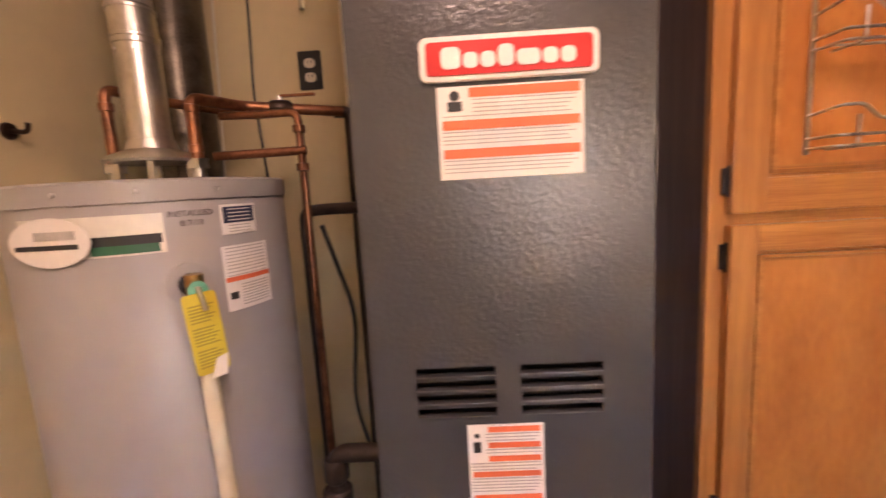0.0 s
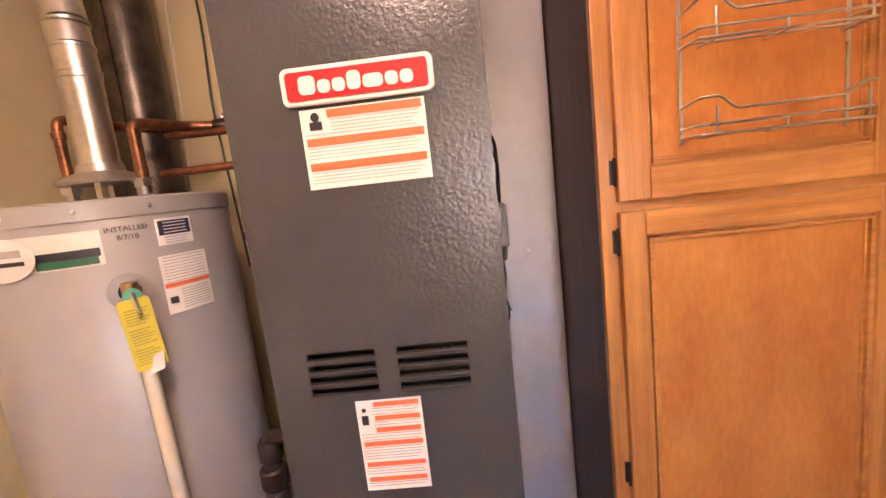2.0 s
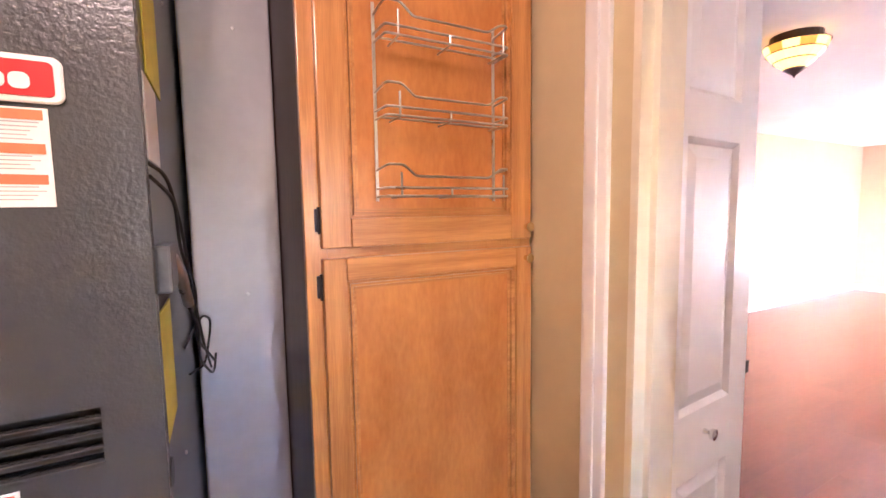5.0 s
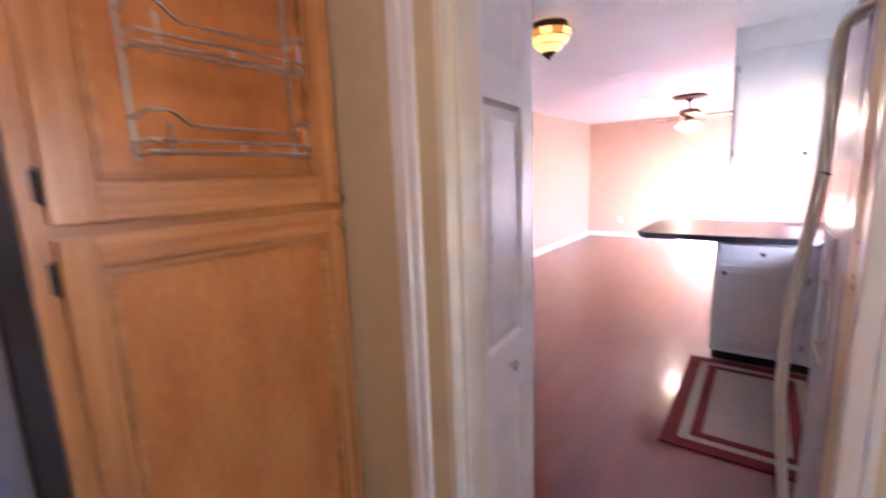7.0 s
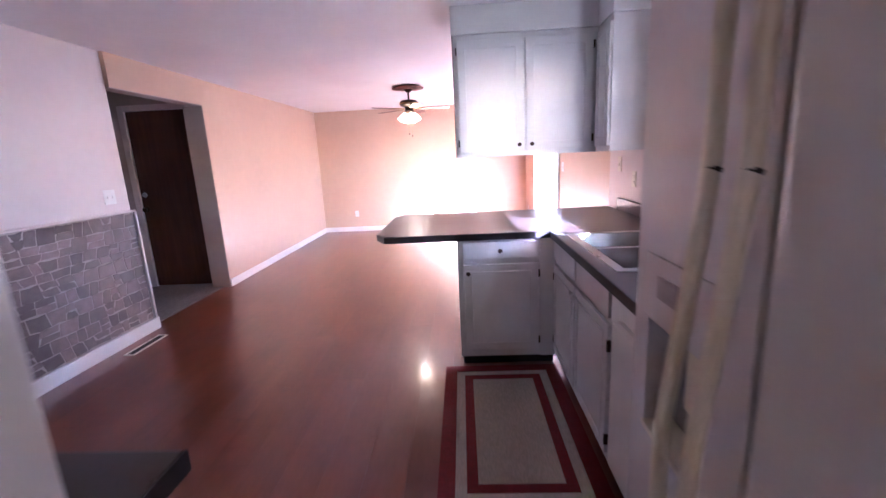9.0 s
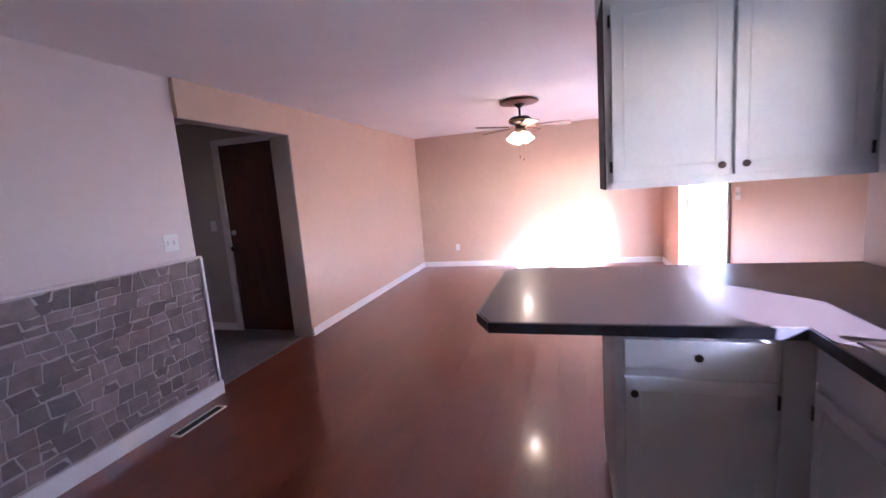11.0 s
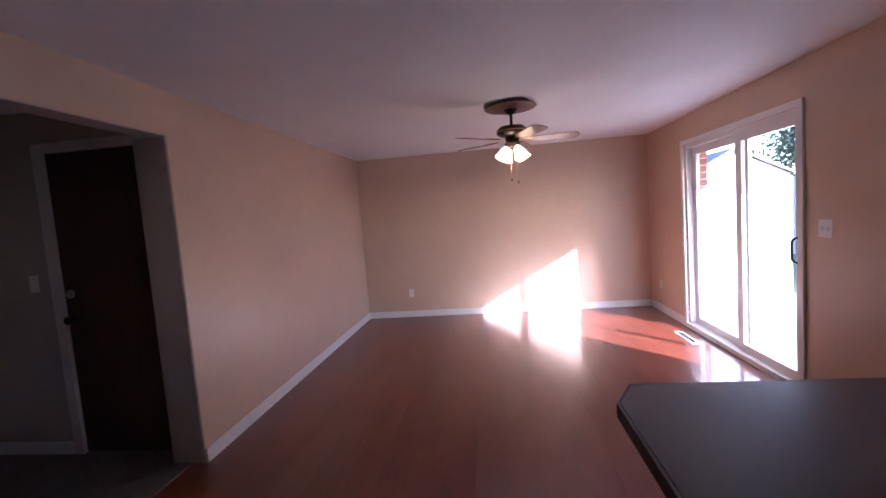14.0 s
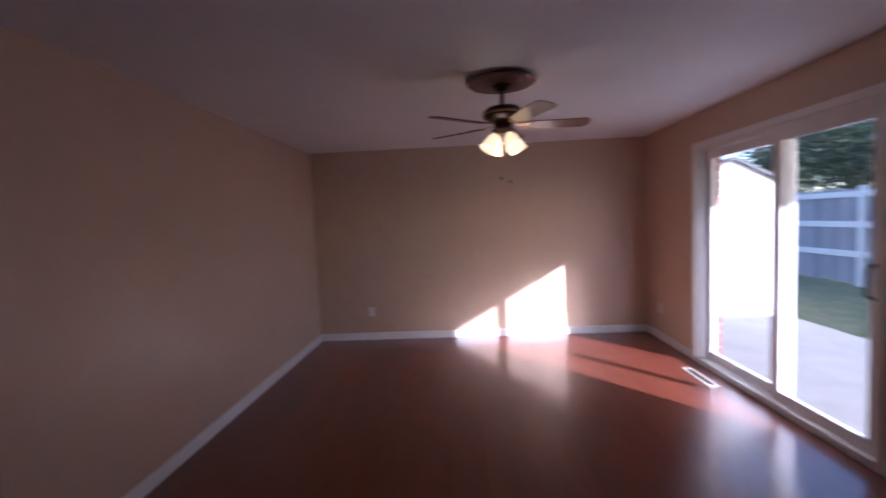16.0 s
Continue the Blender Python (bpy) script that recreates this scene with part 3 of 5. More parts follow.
def build_heater():
    h = thing("water_heater", (HC.x, HC.y, 0), "tall grey gas water heater with stickers and a relief valve", "water heater")
    part("jacket", lathe([(HR - 0.01, 0.03), (HR, 0.04), (HR, HTOP - 0.03), (HR - 0.001, HTOP - 0.028)], (HC.x, HC.y, 0), 72), HEAT, h, smooth=True)
    part("base_ring", lathe([(HR - 0.02, 0), (HR - 0.02, 0.04)], (HC.x, HC.y, 0), 40), BLACKP, h)
    part("top_cap", lathe([(HR + 0.003, HTOP - 0.034), (HR + 0.003, HTOP - 0.004), (HR - 0.002, HTOP), (0.0, HTOP + 0.004)], (HC.x, HC.y, 0), 72), HEAT, h, smooth=True)
    for a in (-88, -62, -35):
        p = on_heater(a, HTOP - 0.018, 0.003)
        part("cap_screw", lathe([(0, 0), (0.004, 0), (0.003, 0.003), (0, 0.0035)], p, 8, (math.cos(radians(a)), math.sin(radians(a)), 0)), STEEL, h)
    # maker's band, as plain shapes
    band = part("band_sticker", wrap(-106, -55, 1.336, 1.396, 0.0014, 16), SILVER, h, "silver and black band sticker")
    part("band_dark", wrap(-105, -56, 1.352, 1.366, 0.0022, 16), INK, band)
    part("band_green", wrap(-79, -57, 1.339, 1.352, 0.0022, 8), GREEN, band)
    ov = prism([(0.062 * math.cos(2 * math.pi * k / 28), 0.036 * math.sin(2 * math.pi * k / 28)) for k in range(28)], 0, 0.002)
    p = on_heater(-92, 1.362, 0.003)
    part("oval_emblem", upright(ov, p.x, p.y, p.z, -2), PAPER, band)
    part("emblem_bar", B(p.x - 0.05, p.x + 0.055, p.y - 0.0035, p.y - 0.002, 1.352, 1.359), INK, band)
    part("emblem_blocks", B(p.x - 0.02, p.x + 0.04, p.y - 0.0035, p.y - 0.002, 1.366, 1.378), GREYINK, band)
    # handwriting
    a = -45.5
    q = on_heater(a, 1.392, 0.0012)
    lettering("INSTALLED", 0.0128, q, 90 + a, INK, h, "handwriting")
    q = on_heater(a, 1.377, 0.0012)
    lettering("8/7/18", 0.0128, q, 90 + a, INK, h, "handwriting")
    s = part("notice_sticker", wrap(-34.5, -18, 1.352, 1.402, 0.0014, 5), PAPER, h, "small navy and white notice sticker")
    part("notice_block", wrap(-33.5, -19, 1.371, 1.398, 0.0022, 5), NAVY, s)
    for k in range(4):
        part("text_line", wrap(-31.5, -21, 1.393 - 0.006 * k, 1.3945 - 0.006 * k, 0.003, 4), PAPER, s)
    for k in range(3):
        part("text_line", wrap(-31.5, -21.5, 1.366 - 0.005 * k, 1.3675 - 0.005 * k, 0.003, 4), GREYINK, s)
    s = part("warning_sticker", wrap(-36, -13, 1.222, 1.333, 0.0014, 6), PAPER, h, "white warning sticker with a red stripe")
    part("red_stripe", wrap(-35.5, -13.5, 1.272, 1.280, 0.0022, 6), ORANGE, s)
    for k in range(9):
        part("text_line", wrap(-34.5, -15, 1.328 - 0.0058 * k, 1.3295 - 0.0058 * k, 0.0022, 5), GREYINK, s)
    for k in range(8):
        part("text_line", wrap(-29, -15, 1.264 - 0.005 * k, 1.2655 - 0.005 * k, 0.0022, 4), GREYINK, s)
    part("warning_sign", wrap(-34.5, -31, 1.242, 1.254, 0.0022, 3), INK, s)
    # relief valve, tag and discharge pipe
    va = -49.0
    d = Vector((math.cos(radians(va)), math.sin(radians(va)), 0))
    p = on_heater(va, 1.282)
    part("port_plate", lathe([(0, 0.0005), (0.034, 0.0005), (0.034, 0.002), (0, 0.0025)], p, 30, d), HEAT, h)
    part("port_hole", lathe([(0, 0.003), (0.016, 0.003), (0.0175, 0.004), (0.0175, 0.006), (0, 0.0062)], p, 24, d), BLACK, h)
    v = part("relief_valve", tube(bmesh.new(), [p, p + d * 0.05], 0.010), BRASS, h, "brass relief valve", True)
    part("valve_body", T([p + d * 0.04 + Vector((0, 0, 0.02)), p + d * 0.04 - Vector((0, 0, 0.05))], 0.013), BRASS, v, smooth=True)
    part("valve_disc", lathe([(0, 0), (0.014, 0), (0.014, 0.004), (0, 0.006)], p + d * 0.055 + Vector((0, 0, -0.002)), 18, d), TEAL, v, "green valve disc")
    part("valve_lever", T([p + d * 0.062 + Vector((0, 0, 0.004)), p + d * 0.072 + Vector((0.006, 0, -0.03))], 0.0035, 8), STEEL, v)
    q = p + d * 0.058
    tg = upright(prism(rounded(0.046, 0.125, 0.006), 0, 0.0012), 0, 0, 0)
    tg.transform(Matrix.Translation(q + Vector((0.004, 0, -0.068))) @ Matrix.Rotation(radians(90 + va), 4, "Z") @ Matrix.Rotation(radians(-4), 4, "Y"))
    tag = part("yellow_tag", tg, YELLOW, h, "yellow hanging instruction tag")
    tl = bmesh.new()
    for k in range(20):
        if k % 7 != 6:
            b2 = upright(prism([(-0.017, -0.0012), (0.017 - 0.004 * (k % 3), -0.0012), (0.017 - 0.004 * (k % 3), 0.0012), (-0.017, 0.0012)], 0.0013, 0.0016), 0, 0, 0.044 - 0.005 * k)
            b2.transform(Matrix.Translation(q + Vector((0.004, 0, -0.068))) @ Matrix.Rotation(radians(90 + va), 4, "Z") @ Matrix.Rotation(radians(-4), 4, "Y"))
            me = bpy.data.meshes.new("tmp")
            b2.to_mesh(me)
            b2.free()
            tl.from_mesh(me)
            bpy.data.meshes.remove(me)
    part("text_line", tl, mat("olive_print", (0.36, 0.30, 0.03), 0.5), tag)
    ph = p + d * 0.044
    part("discharge_pipe", T([ph + Vector((0, 0, -0.05)), ph + Vector((0.012, -0.004, -0.5)), ph + Vector((0.022, -0.008, -1.15))], 0.0125), IVORY, h, "white plastic discharge pipe", True)
    part("paper_tie", upright(prism([(-0.012, -0.02), (0.01, -0.014), (0.014, 0.018), (-0.002, 0.012)], 0, 0.001), ph.x + 0.026, ph.y - 0.01, 1.163, 20), PAPER, h)
    # nipples and draught hood
    for x, y, c in ((-0.151, 1.215, RED), (0.022, 1.205, NAVY)):
        part("collar_ring", lathe([(0, 0), (0.022, 0), (0.022, 0.006), (0, 0.006)], (x, y, HTOP + 0.002), 18), c, h)
        part("nipple", T([(x, y, HTOP), (x, y, HTOP + 0.03)], 0.012), STEEL, h, smooth=True)
        part("union_nut", lathe([(0.0, 0), (0.02, 0), (0.02, 0.018), (0.0, 0.018)], (x, y, HTOP + 0.026), 6), STEEL, h)
    hood = part("draught_hood", lathe([(0.078, 1.487), (0.082, 1.492), (0.075, 1.500), (0.045, 1.512), (0.040, 1.53)], (-0.062, 1.20, 0), 32), GALV, h, "galvanised draught hood", True)
    for a in (30, 120, 210, 300):
        x, y = -0.062 + 0.06 * math.cos(radians(a)), 1.20 + 0.06 * math.sin(radians(a))
        part("hood_leg", B(x - 0.006, x + 0.006, y - 0.002, y + 0.002, HTOP, 1.492), GALV, hood)


build_heater()
fl = thing("flue_pipe", (-0.062, 1.20, 1.52), "galvanised single-wall flue pipe rising from the heater", "flue")
part("lower_section", lathe([(0.0375, 1.522), (0.0375, 1.70), (0.0395, 1.702), (0.0395, 1.712), (0.037, 1.714)], (-0.062, 1.20, 0), 28), GALV, fl, smooth=True)
for k in range(3):
    z = 1.714 + 0.05 * k
    part("elbow_section", T([(-0.062 - 0.004 * k, 1.20 + 0.003 * k, z), (-0.066 - 0.008 * k, 1.203 + 0.006 * k, z + 0.05)], 0.0385, 24), GALV, fl, smooth=True)
    part("crimp_ring", lathe([(0.037, 0), (0.041, 0.002), (0.041, 0.007), (0.037, 0.009)], (-0.062 - 0.004 * k, 1.20 + 0.003 * k, z - 0.004), 24), GALV, fl, smooth=True)
part("upper_section", T([(-0.078, 1.212, 1.862), (-0.10, 1.23, CZ)], 0.0375, 24), GALV, fl, smooth=True)
for a in (-60, -120):
    part("screw", lathe([(0, 0), (0.003, 0), (0.003, 0.003), (0, 0.003)], (-0.062 + 0.0375 * math.cos(radians(a)), 1.20 + 0.0375 * math.sin(radians(a)), 1.69), 8, (math.cos(radians(a)), math.sin(radians(a)), 0)), STEEL, fl)
dk = thing("chimney_duct", (-0.225, 1.58, 0), "dark mottled round metal chimney duct in the corner", "duct")
part("duct_body", lathe([(0.085, 0), (0.085, CZ)], (-0.225, 1.58, 0), 32), DUCTB, dk, smooth=True)
part("seam", B(-0.215, -0.205, 1.490, 1.496, 0, CZ), DUCTB, dk)


def build_pipes():
    p = thing("copper_pipework", (0.1, 1.4, 0.6), "tarnished copper water pipes running behind the heater", "pipes")
    r = 0.0105
    runs = (("hot_riser", [(-0.151, 1.215, HTOP + 0.04), (-0.151, 1.215, 1.635), (-0.12, 1.34, 1.632), (0.02, 1.50, 1.62)], COPPER, r),
            ("cold_riser", [(0.022, 1.205, HTOP + 0.04), (0.022, 1.205, 1.605), (0.06, 1.33, 1.61), (0.26, 1.42, 1.602)], COPPER, r * 1.15),
            ("feed_line", [(0.02, 1.31, 1.588), (0.12, 1.305, 1.585), (0.193, 1.30, 1.585), (0.193, 1.30, 0.9), (0.193, 1.30, 0.0)], COPPER, r * 0.8),
            ("cross_line", [(0.02, 1.27, 1.500), (0.205, 1.30, 1.505)], COPPER, r * 0.9),
            ("drop_line", [(0.24, 1.42, 1.602), (0.275, 1.43, 1.602), (0.275, 1.43, 1.2), (0.275, 1.43, 0.0)], IRON, 0.014),
            ("return_line", [(0.38, 1.26, 1.378), (0.205, 1.345, 1.375), (0.165, 1.36, 1.37), (0.165, 1.36, 0.9), (0.165, 1.36, 0.0)], IRON, 0.013),
            ("gas_pipe", [(0.408, 1.0, 0.995), (0.302, 1.0, 0.995), (0.300, 1.0, 0.90), (0.300, 1.0, 0.0)], IRON, 0.015),
            ("spare_pipe", [(0.25, 1.55, 2.3), (0.25, 1.55, 0.0)], IVORY, 0.008),
            ("conduit", [(0.10, 1.70, 2.33), (0.10, 1.70, 1.95)], IVORY, 0.008))
    for nm, pts, m, rad in runs:
        part(nm, T(bend(pts, 0.022), rad, 14), m, p, smooth=True)
    for x, y, z, rad in ((0.301, 1.0, 0.968, 0.020), (0.300, 1.0, 0.915, 0.024), (0.300, 1.0, 0.872, 0.020)):
        part("fitting", lathe([(rad * 0.85, -0.02), (rad, -0.016), (rad, 0.016), (rad * 0.85, 0.02)], (x, y, z), 16), IRON, p, smooth=True)
    for x, y, z in ((-0.151, 1.215, 1.60), (-0.151, 1.215, 1.50), (0.022, 1.205, 1.585), (0.022, 1.205, 1.51), (0.275, 1.43, 1.55), (0.193, 1.30, 1.55), (0.193, 1.30, 1.47)):
        part("solder_collar", lathe([(0.0115, -0.008), (0.0135, -0.007), (0.0135, 0.007), (0.0115, 0.008)], (x, y, z), 14), COPPER, p, smooth=True)
    v = part("ball_valve", lathe([(0.012, -0.025), (0.017, -0.02), (0.019, 0), (0.017, 0.02), (0.012, 0.025)], (0.135, 1.362, 1.607), 14, (1, 0.45, 0)), BRONZE, p, smooth=True)
    part("valve_stem", T([(0.135, 1.362, 1.61), (0.135, 1.362, 1.635)], 0.006, 8), STEEL, v)
    part("valve_handle", B(0.135, 0.215, 1.356, 1.368, 1.630, 1.636, bev=0.002), COPPER, v)


build_pipes()
for k, pts in enumerate(([(-0.085, 1.735, 2.33), (-0.074, 1.735, 2.0), (-0.088, 1.735, 1.73), (-0.075, 1.735, 1.5), (-0.06, 1.735, 1.2)], [(-0.17, 1.738, 2.33), (-0.195, 1.738, 1.75), (-0.225, 1.738, 1.3)], [(0.30, 1.05, 1.36), (0.33, 1.1, 1.2), (0.30, 1.15, 1.0), (0.36, 1.1, 0.85)])):
    c = part("hanging_cable", T(bend(pts, 0.05), 0.004, 8), (BLACKP, IVORY, BLACKP)[k], None, smooth=True)
    tagged(c, ("black cable hanging on the utility wall", "pale cord hanging on the utility wall", "black cable hanging beside the pipes")[k], "cable")


def build_outlet(x, y, z, facing, cover, face, label, kind="outlet"):
    """A wall plate; facing 0 looks to -y, 90 to +x, 180 to +y, 270 to -x."""
    o = thing("wall_outlet" if kind == "outlet" else "light_switch", (x, y, z), label, "outlet" if kind == "outlet" else "switch")
    wide = 0.072 if kind != "double" else 0.115
    part("plate", upright(prism(rounded(wide, 0.115, 0.005), 0, 0.005, 0.0015), x, y, z, facing), cover, o)
    R = Matrix.Rotation(radians(facing), 4, "Z")
    cols = (0,) if kind != "double" else (-0.024, 0.024)
    for c in cols:
        for s in ((-0.021, 0.021) if kind == "outlet" else (0,)):
            q = Vector((x, y, z)) + R @ Vector((c, -0.005, s))
            sh = rounded(0.034, 0.028, 0.012) if kind == "outlet" else rounded(0.012, 0.026, 0.002)
            f = part("socket" if kind == "outlet" else "toggle", upright(prism(sh, 0, 0.002 if kind == "outlet" else 0.008), *q, facing), face, o)
            if kind == "outlet":
                for dx in (-0.006, 0.006):
                    w = q + R @ Vector((dx, -0.0021, 0.003))
                    part("slot", upright(prism(rounded(0.002, 0.008, 0.0008, 2), 0, 0.0005), *w, facing), BLACK, f)


build_outlet(0.092, 1.75, 1.79, 0, BLACKP, IVORY, "black cover plate with ivory sockets on yellow wall")
hk = thing("wall_hook", (-0.38, 1.24, 1.57), "small dark metal hook on the utility wall", "hook")
part("hook_plate", lathe([(0, 0), (0.018, 0), (0.016, 0.006), (0, 0.008)], (-0.38, 1.24, 1.572), 16, (1, 0, 0)), BRONZE, hk)
part("hook_arm", T(bend([(-0.375, 1.24, 1.572), (-0.335, 1.235, 1.566), (-0.33, 1.234, 1.585)], 0.012), 0.005, 8), BRONZE, hk, smooth=True)


def framed_panel(parent, name, x0, x1, z0, z1, y, stile, m_stile, m_rail, m_panel, label="", facing="y", inset=0.012, thick=0.019):
    """A frame-and-panel door whose front looks towards -y, with a moulded edge."""
    d = part(name, B(x0, x0 + stile, y, y + thick, z0, z1, bev=0.003), m_stile, parent, label)
    part("stile", B(x1 - stile, x1, y, y + thick, z0, z1, bev=0.003), m_stile, d)
    part("rail", B(x0 + stile, x1 - stile, y + 0.0005, y + thick, z1 - stile, z1 - 0.0005, bev=0.0025), m_rail, d)
    part("rail", B(x0 + stile, x1 - stile, y + 0.0005, y + thick, z0 + 0.0005, z0 + stile, bev=0.0025), m_rail, d)
    bm = bmesh.new()
    for k, (o, dep) in enumerate(((0.0, 0.007), (0.007, 0.004), (0.014, 0.0095))):
        a, b_, c, e = x0 + stile + o, x1 - stile - o, z0 + stile + o, z1 - stile - o
        w = 0.005
        box(bm, a, b_, y + dep, y + thick - 0.003, e - w, e), box(bm, a, b_, y + dep, y + thick - 0.003, c, c + w)
        box(bm, a, a + w, y + dep, y + thick - 0.003, c + w, e - w), box(bm, b_ - w, b_, y + dep, y + thick - 0.003, c + w, e - w)
    part("moulding", bm, m_rail, d)
    part("panel", B(x0 + stile + 0.005, x1 - stile - 0.005, y + inset, y + thick - 0.002, z0 + stile + 0.005, z1 - stile - 0.005), m_panel, d)
    return d


def build_pantry():
    x0, x1, y = 0.951, 1.497, 1.118
    c = thing("pantry_cabinet", ((x0 + x1) / 2, 1.43, 0), "tall golden oak pantry cabinet with two doors", "cabinet")
    # side and carcass much darker than the oak front
    part("side_panel", B(x0 + 0.001, x0 + 0.018, y + 0.02, 1.748, 0, 2.30), OAKSIDE, c, "dark brown side panel")
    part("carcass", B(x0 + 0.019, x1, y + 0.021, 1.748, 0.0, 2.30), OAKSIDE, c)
    part("face_stile", B(x0, x0 + 0.042, y, y + 0.02, 0, 2.30, bev=0.002), OAK, c)
    part("face_stile", B(x1 - 0.030, x1, y, y + 0.02, 0, 2.30, bev=0.002), OAK, c)
    for a, b_ in ((0, 0.12), (1.29, 1.36), (2.2, 2.30)):
        part("face_rail", B(x0 + 0.042, x1 - 0.030, y + 0.001, y + 0.02, a, b_), OAKH, c)
    up = framed_panel(c, "upper_door", 0.980, 1.485, 1.337, 2.18, y - 0.019, 0.058, OAK, OAKH, OAKP)
    lo = framed_panel(c, "lower_door", 0.980, 1.487, 0.13, 1.317, y - 0.019, 0.046, OAK, OAKH, OAKP)
    for d, z in ((up, 1.366), (lo, 1.290)):
        part("knob", lathe([(0, 0), (0.006, 0), (0.005, 0.008), (0.011, 0.014), (0.011, 0.019), (0, 0.022)], (1.468, y - 0.019, z), 14, (0, -1, 0)), KNOBB, d, "small bright brass knob", True)
    for z in (1.392, 2.1, 1.262, 0.78, 0.3):
        hg = part("hinge", B(0.970, 0.979, y - 0.006, y - 0.001, z - 0.022, z + 0.022, bev=0.001), HINGE, c, "dark butt hinge")
        part("hinge_pin", T([(0.977, y - 0.010, z - 0.026), (0.977, y - 0.010, z + 0.026)], 0.003, 8), HINGE, hg)
    # wire spice rack on the upper door
    k = thing("spice_rack", (1.23, y - 0.02, 1.43), "three-tier steel wire rack hung on the oak door", "rack")
    yb = y - 0.021
    w = 0.0024
    xa, xb = 1.092, 1.372
    for x in (xa, xb):
        part("upright_strip", B(x - 0.003, x + 0.003, yb - 0.003, yb, 1.428, 1.81), STEEL, k)
    for z in (1.437, 1.588, 1.735):
        dpt = 0.058
        t = part("tier", T(bend([(xa, yb - 0.002, z + 0.052), (xa + 0.004, yb - dpt, z + 0.060), (xa + 0.035, yb - dpt, z + 0.060), (xa + 0.060, yb - dpt, z + 0.038), (xb - 0.05, yb - dpt, z + 0.038), (xb - 0.02, yb - dpt, z + 0.058), (xb, yb - dpt, z + 0.058), (xb, yb - 0.002, z + 0.052)], 0.008, 3), w, 8), STEEL, k, smooth=True)
        for zz in (z + 0.016, z):
            part("wire", T(bend([(xa, yb - 0.002, zz), (xa + 0.004, yb - dpt, zz), (xb, yb - dpt, zz), (xb, yb - 0.002, zz)], 0.006, 3), w, 8), STEEL, t, smooth=True)
        part("wire", T([(xa, yb - dpt * 0.5, z), (xb, yb - dpt * 0.5, z)], w, 8), STEEL, t, smooth=True)
        for x in (xa + 0.03, (xa + xb) / 2, xb - 0.012):
            part("wire", T(bend([(x, yb - 0.002, z - 0.002), (x, yb - dpt, z - 0.002), (x, yb - dpt, z + 0.017 if x == (xa + xb) / 2 else z + 0.045)], 0.005, 3), w * 0.9, 8), STEEL, t, smooth=True)


build_pantry()


def build_bifold():
    """Two white moulded leaves folded back against each other, knob on the outer one."""
    d = thing("door_bifold", (1.76, 0.84, 0), "white panelled bifold door folded open into the kitchen", "door", kind="structure")
    ang = 5.0
    M = Matrix.Translation((1.568, 0.808, 0)) @ Matrix.Rotation(radians(ang), 4, "Z")
    for n, y0 in ((0, 0.0), (1, 0.040)):
        L, z0, z1, t = 0.392, 0.015, 2.02, 0.034
        rails = ((0.015, 0.20), (0.80, 0.955), (1.55, 1.64), (1.90, 2.02))
        bm = B(0, 0.085, y0, y0 + t, z0, z1)
        bm.transform(M)
        leaf = part("leaf", bm, TRIM, d)
        bm = B(L - 0.085, L, y0, y0 + t, z0, z1)
        bm.transform(M)
        part("stile", bm, TRIM, leaf)
        for a, b_ in rails:
            bm = B(0.085, L - 0.085, y0, y0 + t, a, b_)
            bm.transform(M)
            part("rail", bm, TRIM, leaf)
        for a, b_ in ((0.20, 0.80), (0.955, 1.55), (1.64, 1.90)):
            bm = bmesh.new()
            x0, x1 = 0.085, L - 0.085
            o = [(x0, y0, a), (x1, y0, a), (x1, y0, b_), (x0, y0, b_)]
            i1 = [(x0 + 0.012, y0 + 0.010, a + 0.012), (x1 - 0.012, y0 + 0.010, a + 0.012), (x1 - 0.012, y0 + 0.010, b_ - 0.012), (x0 + 0.012, y0 + 0.010, b_ - 0.012)]
            i2 = [(x0 + 0.040, y0 + 0.003, a + 0.040), (x1 - 0.040, y0 + 0.003, a + 0.040), (x1 - 0.040, y0 + 0.003, b_ - 0.040), (x0 + 0.040, y0 + 0.003, b_ - 0.040)]
            ps = [[bm.verts.new(v) for v in ring] for ring in (o, i1, i2)]
            for r0, r1 in zip(ps, ps[1:]):
                for k in range(4):
                    bm.faces.new((r0[k], r0[(k + 1) % 4], r1[(k + 1) % 4], r1[k]))
            bm.faces.new(ps[2])
            box(bm, x0, x1, y0 + 0.02, y0 + t, a, b_)
            bm.transform(M)
            part("raised_panel", bm, TRIM, leaf)
    kp = M @ Vector((0.196, 0, 0.897))
    part("knob", lathe([(0, 0), (0.007, 0), (0.005, 0.010), (0.013, 0.018), (0.013, 0.024), (0, 0.028)], kp, 18, (0.08, -1, 0)), CHROME, d, "small chrome knob", True)
    for z in (0.4, 1.1, 1.75):
        part("hinge", B(1.953, 1.963, 0.872, 0.885, z - 0.035, z + 0.035, bev=0.002), STEEL, d)


build_bifold()
uc = thing("utility_ceiling_light", (0.62, 0.24, 2.2), "round lit glass ceiling light in the utility room", "ceiling light")
part("pan", lathe([(0.15, 2.325), (0.15, 2.339), (0.0, 2.339)], (0.62, 0.24, 0), 28), WHITEP, uc)
part("rim", lathe([(0.152, 2.31), (0.156, 2.318), (0.152, 2.325)], (0.62, 0.24, 0), 28), BRASS, uc, smooth=True)
part("stem", T([(0.62, 0.24, 2.325), (0.62, 0.24, 2.17)], 0.010, 10), BRASS, uc, smooth=True)


